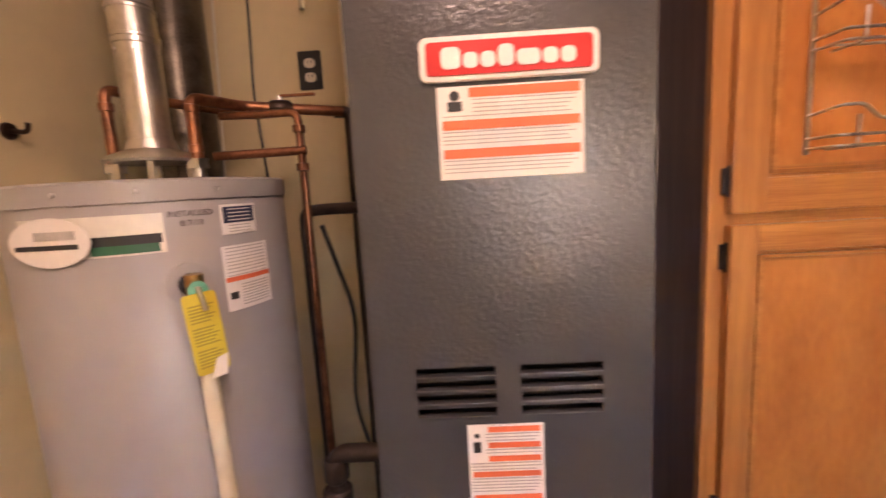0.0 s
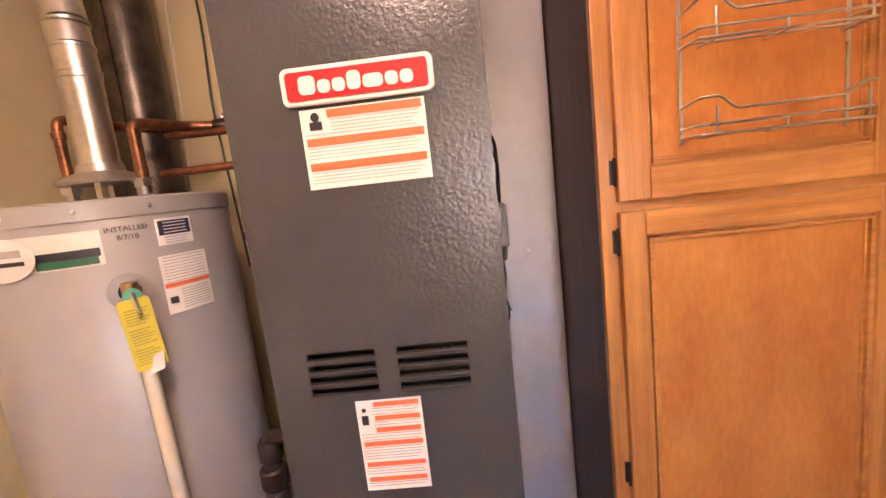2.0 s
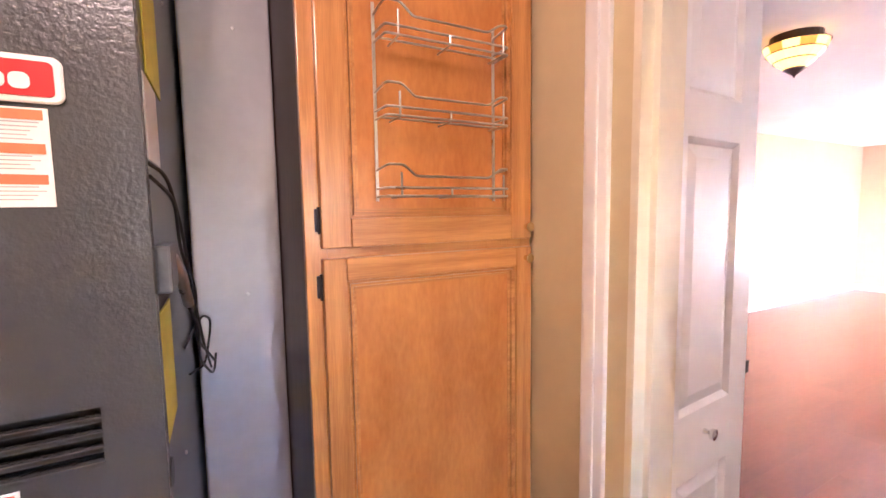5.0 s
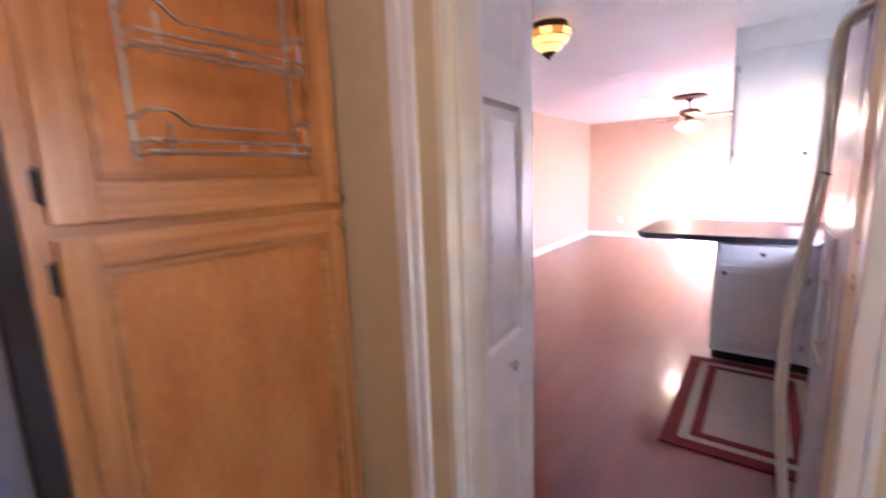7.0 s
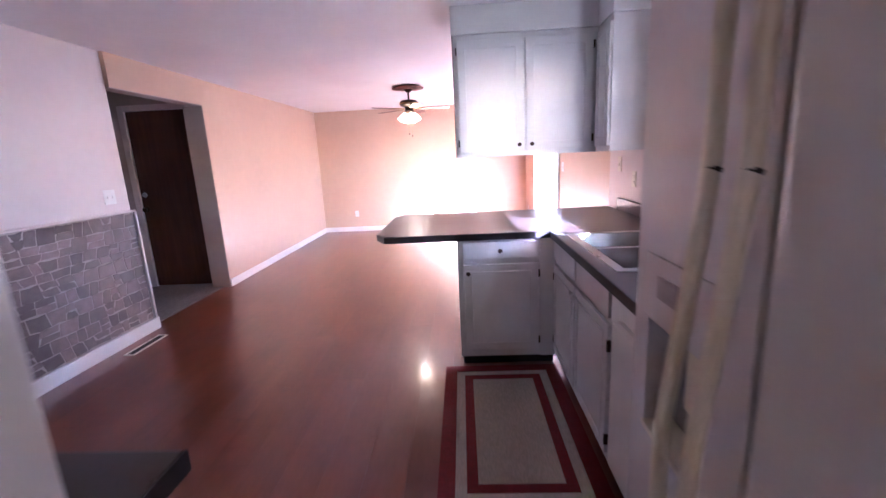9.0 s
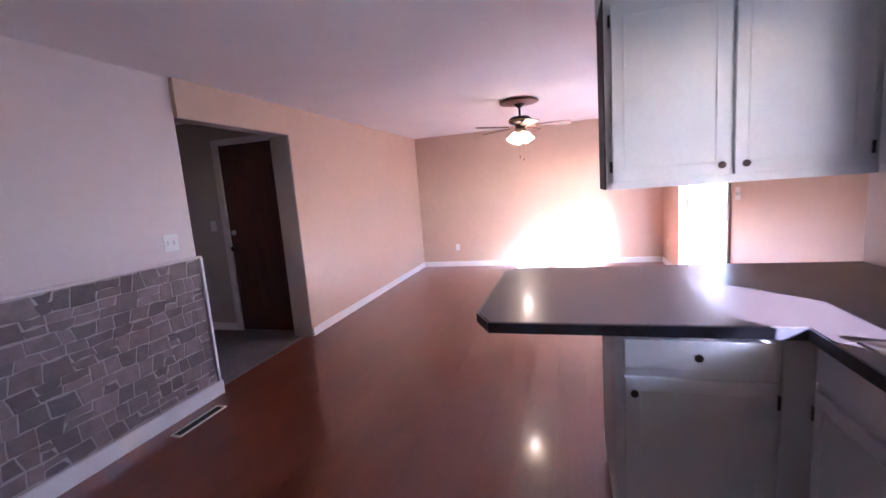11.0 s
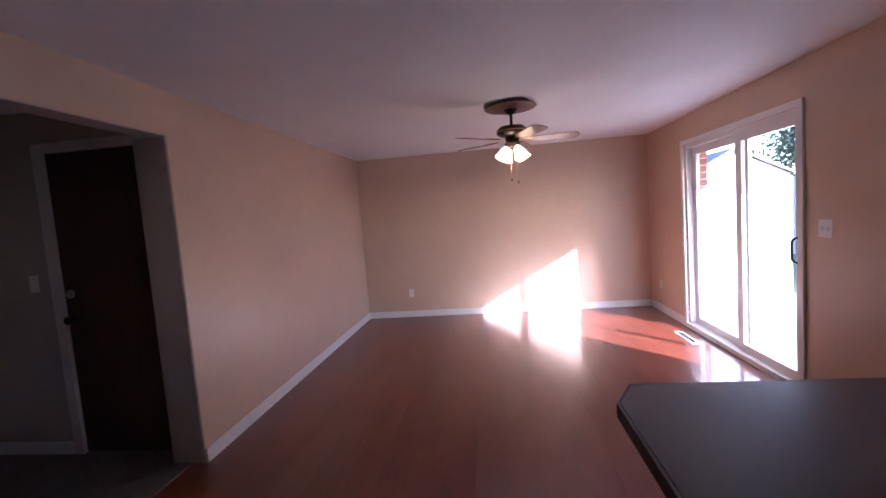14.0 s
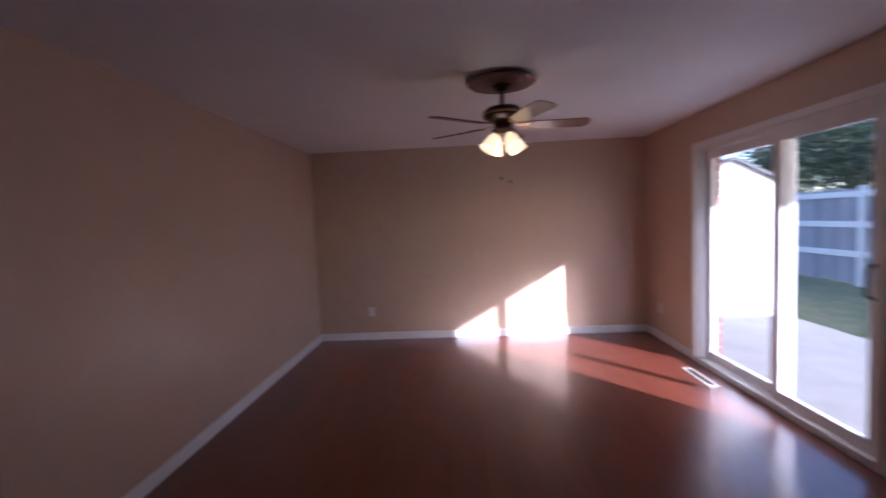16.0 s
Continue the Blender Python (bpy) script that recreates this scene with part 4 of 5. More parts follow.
# ---- kitchen ----
def cab_door(parent, name, o, u, w, z0, z1, n, label="", thick=0.018):
    """A white door with a raised edge moulding. o: lower start in plan, u: direction of its width, n: outward normal."""
    o, u, n = Vector((*o, 0)), Vector((*u, 0)), Vector((*n, 0))
    M = Matrix(((u.x, n.x, 0, o.x), (u.y, n.y, 0, o.y), (0, 0, 1, 0), (0, 0, 0, 1)))

    def put(nm, par, bm, m=CABW):
        bm.transform(M)
        bmesh.ops.recalc_face_normals(bm, faces=bm.faces)
        return part(nm, bm, m, par)
    d = put(name, parent, B(0, w, 0, thick, z0, z1, bev=0.004))
    if label:
        d["label"] = label
    if z1 - z0 > 0.25:
        e, t = 0.045, 0.010
        bm = bmesh.new()
        box(bm, e, w - e, thick, thick + 0.005, z1 - e - t, z1 - e, 0.002), box(bm, e, w - e, thick, thick + 0.005, z0 + e, z0 + e + t, 0.002)
        box(bm, e, e + t, thick, thick + 0.005, z0 + e + t, z1 - e - t, 0.002), box(bm, w - e - t, w - e, thick, thick + 0.005, z0 + e + t, z1 - e - t, 0.002)
        put("moulding", d, bm)
    return d, M


def knob_on(d, M, x, z, m=None, square=False):
    p = M @ Vector((x, 0.018, z))
    n = M.to_3x3() @ Vector((0, 1, 0))
    part("knob", lathe([(0, 0), (0.006, 0), (0.005, 0.010), (0.014, 0.016), (0.014, 0.022), (0, 0.026)], p, 14, n), m or BRONZE, d, "dark metal knob", True)


def hinge_on(d, M, x, z):
    bm = B(x - 0.005, x + 0.005, 0.004, 0.021, z - 0.024, z + 0.024, bev=0.002)
    bm.transform(M)
    bmesh.ops.recalc_face_normals(bm, faces=bm.faces)
    part("hinge", bm, HINGE, d, "dark surface hinge")


base = thing("base_cabinet", (4.6, 0.25, 0), "white painted base cabinet with drawer under the peninsula", "cabinet")
part("body", B(4.312, 4.905, -0.06, 0.555, 0.075, 0.870), CABW, base)
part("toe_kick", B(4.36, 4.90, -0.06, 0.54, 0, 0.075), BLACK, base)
part("corner_filler", B(4.300, 4.312, -0.06, 0.035, 0.075, 0.870, bev=0.002), CABW, base)
d, M = cab_door(base, "drawer_front", (4.312, 0.522), (0, -1), 0.468, 0.742, 0.852, (-1, 0))
knob_on(d, M, 0.235, 0.797)
d, M = cab_door(base, "door", (4.312, 0.521), (0, -1), 0.474, 0.125, 0.708, (-1, 0))
knob_on(d, M, 0.03, 0.655)
hinge_on(d, M, 0.478, 0.64), hinge_on(d, M, 0.478, 0.19)

sinkb = thing("base_cabinet", (3.75, -0.4, 0), "white painted sink base cabinet with two doors", "cabinet")
part("body", B(3.250, 4.298, YR + 0.002, -0.062, 0.09, 0.72), CABW, sinkb)
part("apron", B(3.250, 4.298, -0.085, -0.062, 0.721, 0.870), CABW, sinkb)
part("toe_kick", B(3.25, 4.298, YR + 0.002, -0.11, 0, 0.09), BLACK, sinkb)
for k, (a, b_) in enumerate(((4.275, 3.785), (3.765, 3.275))):
    d, M = cab_door(sinkb, "false_drawer", (a, -0.062), (-1, 0), a - b_, 0.735, 0.855, (0, 1))
    d, M = cab_door(sinkb, "door", (a, -0.062), (-1, 0), a - b_, 0.13, 0.705, (0, 1))
    knob_on(d, M, (a - b_) - 0.03 if k == 0 else 0.03, 0.665, STEEL)
    for z in (0.62, 0.2):
        hinge_on(d, M, -0.004 if k == 0 else a - b_ + 0.004, z)
dwm = thing("dishwasher", (2.93, -0.38, 0), "white built-in dishwasher below the counter", "dishwasher")
part("tub", B(2.63, 3.235, YR + 0.01, -0.075, 0.09, 0.868), WHITEP, dwm)
part("door_panel", B(2.635, 3.23, -0.075, -0.045, 0.12, 0.74, bev=0.005), WHITEP, dwm)
part("control_panel", B(2.635, 3.23, -0.075, -0.040, 0.745, 0.865, bev=0.006), WHITEP, dwm)
part("handle", B(2.75, 3.12, -0.042, -0.020, 0.765, 0.79, bev=0.006), WHITEP, dwm)
part("toe_panel", B(2.64, 3.225, YR + 0.02, -0.10, 0, 0.09), BLACKP, dwm)
fil = thing("cabinet_filler", (2.55, -0.4, 0), "white end panel between dishwasher and refrigerator", "cabinet")
part("panel", B(2.515, 2.625, YR + 0.002, -0.065, 0, 0.868, bev=0.002), CABW, fil)

# worktop: L-shape with clipped bar corners, cut for the sink
SKX0, SKX1, SKY0, SKY1 = 3.33, 4.15, -0.64, -0.10
ct = thing("countertop", (4.4, 0, 0.87), "dark speckled laminate countertop with clipped bar corners", "countertop")
pen = [(4.285, -0.028), (4.285, 1.008), (4.41, 1.077), (5.22, 1.077), (5.345, 1.01), (5.345, YR + 0.002), (SKX1, YR + 0.002), (SKX1, -0.028)]
part("bar_top", prism(pen, 0.872, 0.910, 0.004), COUNTER, ct)
part("sink_run", B(2.49, SKX0, YR + 0.002, -0.028, 0.872, 0.910), COUNTER, ct)
part("sink_front_strip", B(SKX0, SKX1, SKY1, -0.028, 0.872, 0.910), COUNTER, ct)
part("sink_back_strip", B(SKX0, SKX1, YR + 0.002, SKY0, 0.872, 0.910), COUNTER, ct)
edge = [(2.49, -0.026), (4.287 - 0.004, -0.026), (4.287 - 0.004, 1.010), (4.409, 1.080), (5.221, 1.080), (5.348, 1.012), (5.348, YR + 0.004)]
bm = bmesh.new()
for (xa, ya), (xb, yb) in zip(edge, edge[1:]):
    u = Vector((xb - xa, yb - ya, 0))
    L = u.length
    u.normalize()
    b2 = B(-0.002, L + 0.002, -0.003, 0.003, 0.868, 0.9085)
    b2.transform(Matrix(((u.x, -u.y, 0, xa), (u.y, u.x, 0, ya), (0, 0, 1, 0), (0, 0, 0, 1))))
    me = bpy.data.meshes.new("tmp")
    b2.to_mesh(me)
    b2.free()
    bm.from_mesh(me)
    bpy.data.meshes.remove(me)
part("edge_band", bm, CEDGE, ct, "dark edge band")
part("backsplash", B(2.49, 5.10, YR + 0.001, YR + 0.024, 0.9105, 1.005, bev=0.004), COUNTER, ct)
lt = thing("side_countertop", (1.96, 1.7, 0), "dark laminate counter beside the folded door", "countertop")
part("top", B(XK + 0.002, 2.306, 1.01, 2.6, 0.872, 0.910, bev=0.004), COUNTER, lt)
part("edge_band", B(XK + 0.01, 2.309, 1.006, 1.012, 0.868, 0.908), CEDGE, lt)
sc = thing("base_cabinet", (1.95, 1.8, 0), "white painted base cabinet beside the folded door", "cabinet")
part("body", B(XK + 0.002, 2.27, 1.03, 2.6, 0, 0.870), CABW, sc)


def build_sink():
    s = thing("kitchen_sink", (3.74, -0.37, 0.75), "double-bowl stainless steel sink set in the dark counter", "sink")
    rim = bmesh.new()
    z0, z1 = 0.9102, 0.9145
    bowls = ((SKX0 + 0.03, 3.725, -0.555, SKY1 - 0.03), (3.755, SKX1 - 0.03, -0.555, SKY1 - 0.03))
    box(rim, SKX0 - 0.012, SKX1 + 0.012, SKY0 - 0.012, -0.555, z0, z1), box(rim, SKX0 - 0.012, SKX1 + 0.012, SKY1 - 0.03, SKY1 + 0.012, z0, z1)
    box(rim, SKX0 - 0.012, SKX0 + 0.03, -0.555, SKY1 - 0.03, z0, z1), box(rim, SKX1 - 0.03, SKX1 + 0.012, -0.555, SKY1 - 0.03, z0, z1), box(rim, 3.725, 3.755, -0.555, SKY1 - 0.03, z0, z1)
    part("rim", rim, STEEL, s)
    for a, b_, c, d_ in bowls:
        bm = bmesh.new()
        rings = []
        for zz, ins, r in ((z1, 0, 0.05), (0.90, 0.006, 0.05), (0.77, 0.014, 0.055), (0.75, 0.035, 0.06), (0.745, 0.10, 0.05)):
            o = rounded(b_ - a - 2 * ins, d_ - c - 2 * ins, r, 4)
            rings.append([bm.verts.new(((a + b_) / 2 + x, (c + d_) / 2 + y, zz)) for x, y in o])
        for r0, r1 in zip(rings, rings[1:]):
            for k in range(len(r0)):
                bm.faces.new((r0[k], r1[k], r1[(k + 1) % len(r0)], r0[(k + 1) % len(r0)]))
        bm.faces.new(rings[-1])
        bw = part("bowl", bm, SINKM, s, smooth=True)
        part("drain", lathe([(0, 0.7465), (0.035, 0.7465), (0.038, 0.750), (0.04, 0.7465)], ((a + b_) / 2, (c + d_) / 2, 0), 20), CHROME, bw)
    f = thing("faucet", (3.74, -0.60, 0.91), "chrome kitchen faucet with two handles and sprayer", "faucet")
    part("deck_plate", B(3.58, 3.90, -0.622, -0.578, 0.9147, 0.925, bev=0.004), CHROME, f)
    part("spout", T(bend([(3.74, -0.60, 0.92), (3.74, -0.60, 1.12), (3.74, -0.55, 1.12), (3.74, -0.47, 1.145), (3.74, -0.45, 1.09)], 0.06, 6), 0.011, 14), CHROME, f, smooth=True)
    part("collar", lathe([(0.026, 0.924), (0.024, 0.95), (0.016, 0.975)], (3.74, -0.60, 0), 18), CHROME, f, smooth=True)
    for x in (3.61, 3.87):
        hnd = part("handle", lathe([(0.018, 0.924), (0.02, 0.95), (0.026, 0.965), (0.026, 0.985), (0.0, 0.995)], (x, -0.60, 0), 16), CHROME, f, smooth=True)
        part("lever", T([(x, -0.60, 0.98), (x + (0.05 if x > 3.7 else -0.05), -0.59, 1.0)], 0.006, 8), CHROME, hnd, smooth=True)
    sp = thing("side_sprayer", (3.99, -0.60, 0.91), "black and chrome sink sprayer in its holder", "sprayer")
    part("holder", lathe([(0.024, 0.9146), (0.022, 0.93), (0.014, 0.945)], (3.99, -0.60, 0), 16), CHROME, sp, smooth=True)
    part("head", lathe([(0.012, 0.945), (0.016, 0.97), (0.014, 0.99), (0, 0.995)], (3.99, -0.60, 0), 14), BLACKP, sp, smooth=True)


build_sink()

wallc = thing("wall_cabinet", (4.88, 0.06, 1.39), "white wall cabinet with two panelled doors over the peninsula", "cabinet")
part("body", B(4.72, 5.04, -0.418, 0.536, 1.372, 2.163), CABW, wallc)
# end panel near-black against the white body
part("end_panel", B(4.722, 5.04, 0.536, 0.541, 1.374, 2.34), CABDARK, wallc, "near-black end panel")
d, M = cab_door(wallc, "door", (4.72, 0.510), (0, -1), 0.440, 1.405, 2.125, (-1, 0))
knob_on(d, M, 0.405, 1.445), hinge_on(d, M, -0.006, 1.47), hinge_on(d, M, -0.006, 2.06)
d, M = cab_door(wallc, "door", (4.72, 0.056), (0, -1), 0.440, 1.405, 2.125, (-1, 0))
knob_on(d, M, 0.035, 1.445), hinge_on(d, M, 0.446, 1.47), hinge_on(d, M, 0.446, 2.06)
cornc = thing("wall_cabinet", (4.57, -0.57, 1.39), "white wall cabinet beside the sink window", "cabinet")
part("body", B(4.44, 4.719, YR + 0.002, -0.42, 1.372, 2.163), CABW, cornc)
d, M = cab_door(cornc, "door", (4.70, -0.42), (-1, 0), 0.25, 1.405, 2.125, (0, 1))

build_outlet(5.119, YR, 1.265, 180, IVORY, IVORY, "ivory light switch plate above the backsplash", "switch")
build_outlet(4.826, YR, 1.165, 180, IVORY, IVORY, "ivory outlet above the backsplash")
build_outlet(3.804, 3.312, 0.364, 0, WHITEP, WHITEP, "white outlet set in the stone wainscot")
build_outlet(4.993, 3.345, 1.203, 0, WHITEP, WHITEP, "white double switch above the stone wainscot", "double")
build_outlet(XB, 2.647, 0.354, 270, WHITEP, WHITEP, "white outlet low on the tan far wall")
build_outlet(7.035, YR, 1.196, 180, WHITEP, WHITEP, "white double switch beside the patio door", "double")
build_outlet(6.283, YR, 0.361, 180, WHITEP, WHITEP, "white outlet low on the tan patio wall")
build_outlet(9.80, YR, 0.36, 180, WHITEP, WHITEP, "white outlet low in the far corner")
build_outlet(6.555, 4.505, 1.207, 270, WHITEP, WHITEP, "white switch beside the entry door", "switch")


def build_fridge():
    x0, x1, yf, z1 = 1.70, 2.505, 0.165, 1.76
    f = thing("refrigerator", (2.08, -0.25, 0), "white side-by-side refrigerator with a water dispenser", "refrigerator")
    part("body", B(x0 + 0.004, x1 - 0.004, -0.68, yf - 0.075, 0.03, z1, bev=0.006), FRIDGE, f)
    part("grille", B(x0 + 0.02, x1 - 0.02, -0.6, yf - 0.06, 0.0, 0.09), BLACKP, f)
    xm = 2.155
    nd = part("fresh_food_door", B(x0, xm - 0.004, yf - 0.07, yf, 0.10, z1 + 0.004, bev=0.012), FRIDGE, f)
    bm = bmesh.new()
    a, b_, c, e = xm + 0.10, x1 - 0.06, 0.85, 1.08
    for q in ((xm + 0.004, x1, 0.10, c), (xm + 0.004, x1, e, z1 + 0.004), (xm + 0.004, a, c, e), (b_, x1, c, e)):
        box(bm, q[0], q[1], yf - 0.07, yf, q[2], q[3])
    fd = part("freezer_door", bm, FRIDGE, f)
    part("dispenser_recess", B(a, b_, yf - 0.069, yf - 0.055, c, e), mat("grey_recess", (0.22, 0.21, 0.21), 0.5, var=0.1), fd, "grey dispenser recess")
    part("dispenser_frame", B(a - 0.012, b_ + 0.012, yf + 0.0005, yf + 0.008, e, e + 0.12, bev=0.003), FRIDGE, fd)
    part("dispenser_pad", B(a + 0.03, b_ - 0.05, yf + 0.008, yf + 0.011, e + 0.05, e + 0.09), GREYINK, fd)
    part("dispenser_tray", B(a, b_, yf - 0.055, yf + 0.006, c, c + 0.012, bev=0.003), IVORY, fd)
    part("dispenser_lever", B((a + b_) / 2 - 0.02, (a + b_) / 2 + 0.02, yf - 0.05, yf - 0.035, 0.93, 1.06, bev=0.004), IVORY, fd)
    for x, dr in ((xm - 0.03, nd), (xm + 0.04, fd)):
        pts = [(x, yf, 1.70), (x, yf + 0.045, 1.68), (x, yf + 0.048, 1.36), (x, yf + 0.062, 1.22), (x, yf + 0.085, 1.02), (x, yf + 0.085, 0.80), (x, yf + 0.062, 0.55), (x, yf + 0.045, 0.40), (x, yf, 0.38)]
        part("handle", T(bend(pts, 0.04, 4), 0.0112, 12), IVORY, dr, "long bowed ivory handle", True)
        part("handle_cap", T([(x, yf + 0.047, 1.362), (x, yf + 0.049, 1.357)], 0.0118, 12), BLACKP, dr)


build_fridge()


def build_window():
    w = thing("window_1", (3.56, YR - 0.07, WZ0), "white double-hung window over the sink", "window", kind="structure")
    y0, y1 = YR - 0.11, YR - 0.06
    fr = bmesh.new()
    t = 0.045
    box(fr, WX0, WX1, y0, y1, WZ0, WZ0 + t), box(fr, WX0, WX1, y0, y1, WZ1 - t, WZ1), box(fr, WX0, WX0 + t, y0, y1, WZ0 + t, WZ1 - t), box(fr, WX1 - t, WX1, y0, y1, WZ0 + t, WZ1 - t)
    box(fr, WX0 + t, WX1 - t, y0 + 0.01, y1 + 0.01, 1.58, 1.625)
    part("window_frame", fr, TRIM, w)
    for a, b_ in ((WZ0 + t, 1.58), (1.625, WZ1 - t)):
        p = part("pane", B(WX0 + t, WX1 - t, y0 + 0.022, y0 + 0.026, a, b_), PANE, w)
        p.visible_shadow = False
    part("window_sill", B(WX0 - 0.05, WX1 + 0.05, YR - 0.06, YR + 0.035, WZ0 - 0.022, WZ0 - 0.001, bev=0.005), TRIM, w)
    bm = bmesh.new()
    box(bm, WX0 - 0.06, WX0 - 0.001, YR + 0.001, YR + 0.016, WZ0, WZ1 + 0.06), box(bm, WX1 + 0.001, WX1 + 0.06, YR + 0.001, YR + 0.016, WZ0, WZ1 + 0.06), box(bm, WX0, WX1, YR + 0.001, YR + 0.016, WZ1 + 0.001, WZ1 + 0.06)
    part("casing", bm, TRIM, w)


build_window()


def pleated(name, x0, x1, y, z0, z1, wave, amp, label):
    bm = bmesh.new()
    n = 60
    rows = []
    for z, s in ((z1, 0.8), ((z0 + z1) / 2, 1.0), (z0, 1.15)):
        rows.append([bm.verts.new((x0 + (x1 - x0) * i / n, y + amp * s * math.sin(i / n * wave * 2 * math.pi), z)) for i in range(n + 1)])
    for r0, r1 in zip(rows, rows[1:]):
        for i in range(n):
            bm.faces.new((r0[i], r0[i + 1], r1[i + 1], r1[i]))
    ob = tagged(part(name, bm, CURT, None, smooth=True), label, "curtain", "curtains at the sink window")
    s = ob.modifiers.new("thick", "SOLIDIFY")
    s.thickness = 0.003
    return ob


pleated("curtain", 4.06, 4.36, -0.68, 1.17, 2.13, 4, 0.016, "ochre gathered side curtain at the sink window")
# unseen near curtain, drawn wide to block sun from the drawer front
pleated("curtain", 2.80, 3.42, -0.68, 1.17, 2.13, 3, 0.016, "ochre gathered side curtain at the sink window")
rod = tagged(part("curtain_rod", T([(2.75, -0.68, 2.12), (4.40, -0.68, 2.12)], 0.008), BRONZE, None, smooth=True), "dark curtain rod above the sink window", "curtain rod")


def leaded_shade(parent, x, y, z0, z1, r0, r1, n=12):
    """Amber glass staves between dark cames."""
    for k in range(n):
        a0, a1 = 2 * math.pi * k / n, 2 * math.pi * (k + 1) / n
        for j in range(3):
            s0, s1 = j / 3, (j + 1) / 3
            f = lambda s: r0 + (r1 - r0) * (s ** 1.6)
            g = lambda s: z0 + (z1 - z0) * s
            bm = bmesh.new()
            vs = [bm.verts.new((x + f(s) * math.cos(a), y + f(s) * math.sin(a), g(s))) for s, a in ((s0, a0), (s0, a1), (s1, a1), (s1, a0))]
            bm.faces.new(vs)
            r = bmesh.ops.extrude_face_region(bm, geom=list(bm.faces))
            for v in [v for v in r["geom"] if isinstance(v, bmesh.types.BMVert)]:
                v.co.x, v.co.y = x + (v.co.x - x) * 0.975, y + (v.co.y - y) * 0.975
            bmesh.ops.recalc_face_normals(bm, faces=bm.faces)
            part("glass_piece", bm, TIFFR if (j == 0 and k % 2) else TIFF, parent)
    for s in (0, 1 / 3, 2 / 3, 1):
        r = r0 + (r1 - r0) * s ** 1.6
        z = z0 + (z1 - z0) * s
        part("came_ring", T([(x + r * math.cos(2 * math.pi * k / 24), y + r * math.sin(2 * math.pi * k / 24), z) for k in range(25)], 0.0035, 6), BRONZE, parent)


pn = thing("pendant_lamp", (3.58, -0.40, 1.72), "amber leaded glass pendant lamp over the sink", "pendant lamp")
leaded_shade(pn, 3.58, -0.40, 1.735, 1.865, 0.105, 0.045)
part("cap", lathe([(0.046, 1.865), (0.03, 1.885), (0.01, 1.895)], (3.58, -0.40, 0), 18), BRONZE, pn, smooth=True)
part("chain", T([(3.58, -0.40, 1.87), (3.58, -0.40, CZ)], 0.004, 8), BRONZE, pn)
part("canopy", lathe([(0.055, CZ - 0.001), (0.05, CZ - 0.02), (0.01, CZ - 0.03)], (3.58, -0.40, 0), 20), BRONZE, pn, smooth=True)
fm = thing("flush_ceiling_light", (3.68, 1.52, 2.2), "amber leaded glass flush ceiling light in the kitchen", "ceiling light")
leaded_shade(fm, 3.68, 1.52, 2.29, 2.16, 0.15, 0.05)
part("pan", lathe([(0.12, 2.29), (0.12, CZ - 0.001), (0, CZ - 0.001)], (3.68, 1.52, 0), 24), BRONZE, fm)
part("finial", lathe([(0.05, 2.16), (0.035, 2.145), (0.008, 2.125), (0, 2.11)], (3.68, 1.52, 0), 16), BRONZE, fm, smooth=True)


def build_rug():
    r = thing("kitchen_rug", (3.66, 0.3, 0), "beige runner rug with dark red borders by the sink", "rug")
    X0, X1, Y0, Y1 = 3.07, 4.300, -0.06, 0.662
    rings = ((0, 0.075, RUGR), (0.075, 0.125, RUGB), (0.125, 0.175, RUGR))
    for a, b_, m in rings:
        bm = bmesh.new()
        h = 0.010 if m is RUGR else 0.0085
        box(bm, X0 + a, X1 - a, Y1 - b_, Y1 - a, -0.0, h), box(bm, X0 + a, X1 - a, Y0 + a, Y0 + b_, 0, h)
        box(bm, X0 + a, X0 + b_, Y0 + b_, Y1 - b_, 0, h), box(bm, X1 - b_, X1 - a, Y0 + b_, Y1 - b_, 0, h)
        part("border", bm, m, r)
    part("field", B(X0 + 0.175, X1 - 0.175, Y0 + 0.175, Y1 - 0.175, 0, 0.0085), RUGB, r)


build_rug()


def build_register(x0, x1, y0, y1, label):
    g = thing("floor_register", ((x0 + x1) / 2, (y0 + y1) / 2, 0), label, "floor vent")
    fr = bmesh.new()
    t = 0.014
    box(fr, x0, x1, y0, y0 + t, 0, 0.006), box(fr, x0, x1, y1 - t, y1, 0, 0.006), box(fr, x0, x0 + t, y0 + t, y1 - t, 0, 0.006), box(fr, x1 - t, x1, y0 + t, y1 - t, 0, 0.006)
    part("frame", fr, IVORY, g)
    # thin black sheet in place of the dark duct below
    part("well", B(x0 + t, x1 - t, y0 + t, y1 - t, 0.0, 0.0015), BLACK, g)
    n = 16
    for k in range(n):
        x = x0 + t + (x1 - x0 - 2 * t) * (k + 0.5) / n
        part("louvre", B(x - 0.003, x + 0.003, y0 + t, y1 - t, 0.0016, 0.005), BRONZE, g)


build_register(4.62, 5.01, 3.10, 3.185, "long floor register beside the stone wainscot")
build_register(8.44, 8.86, -0.58, -0.50, "floor register in front of the patio door")


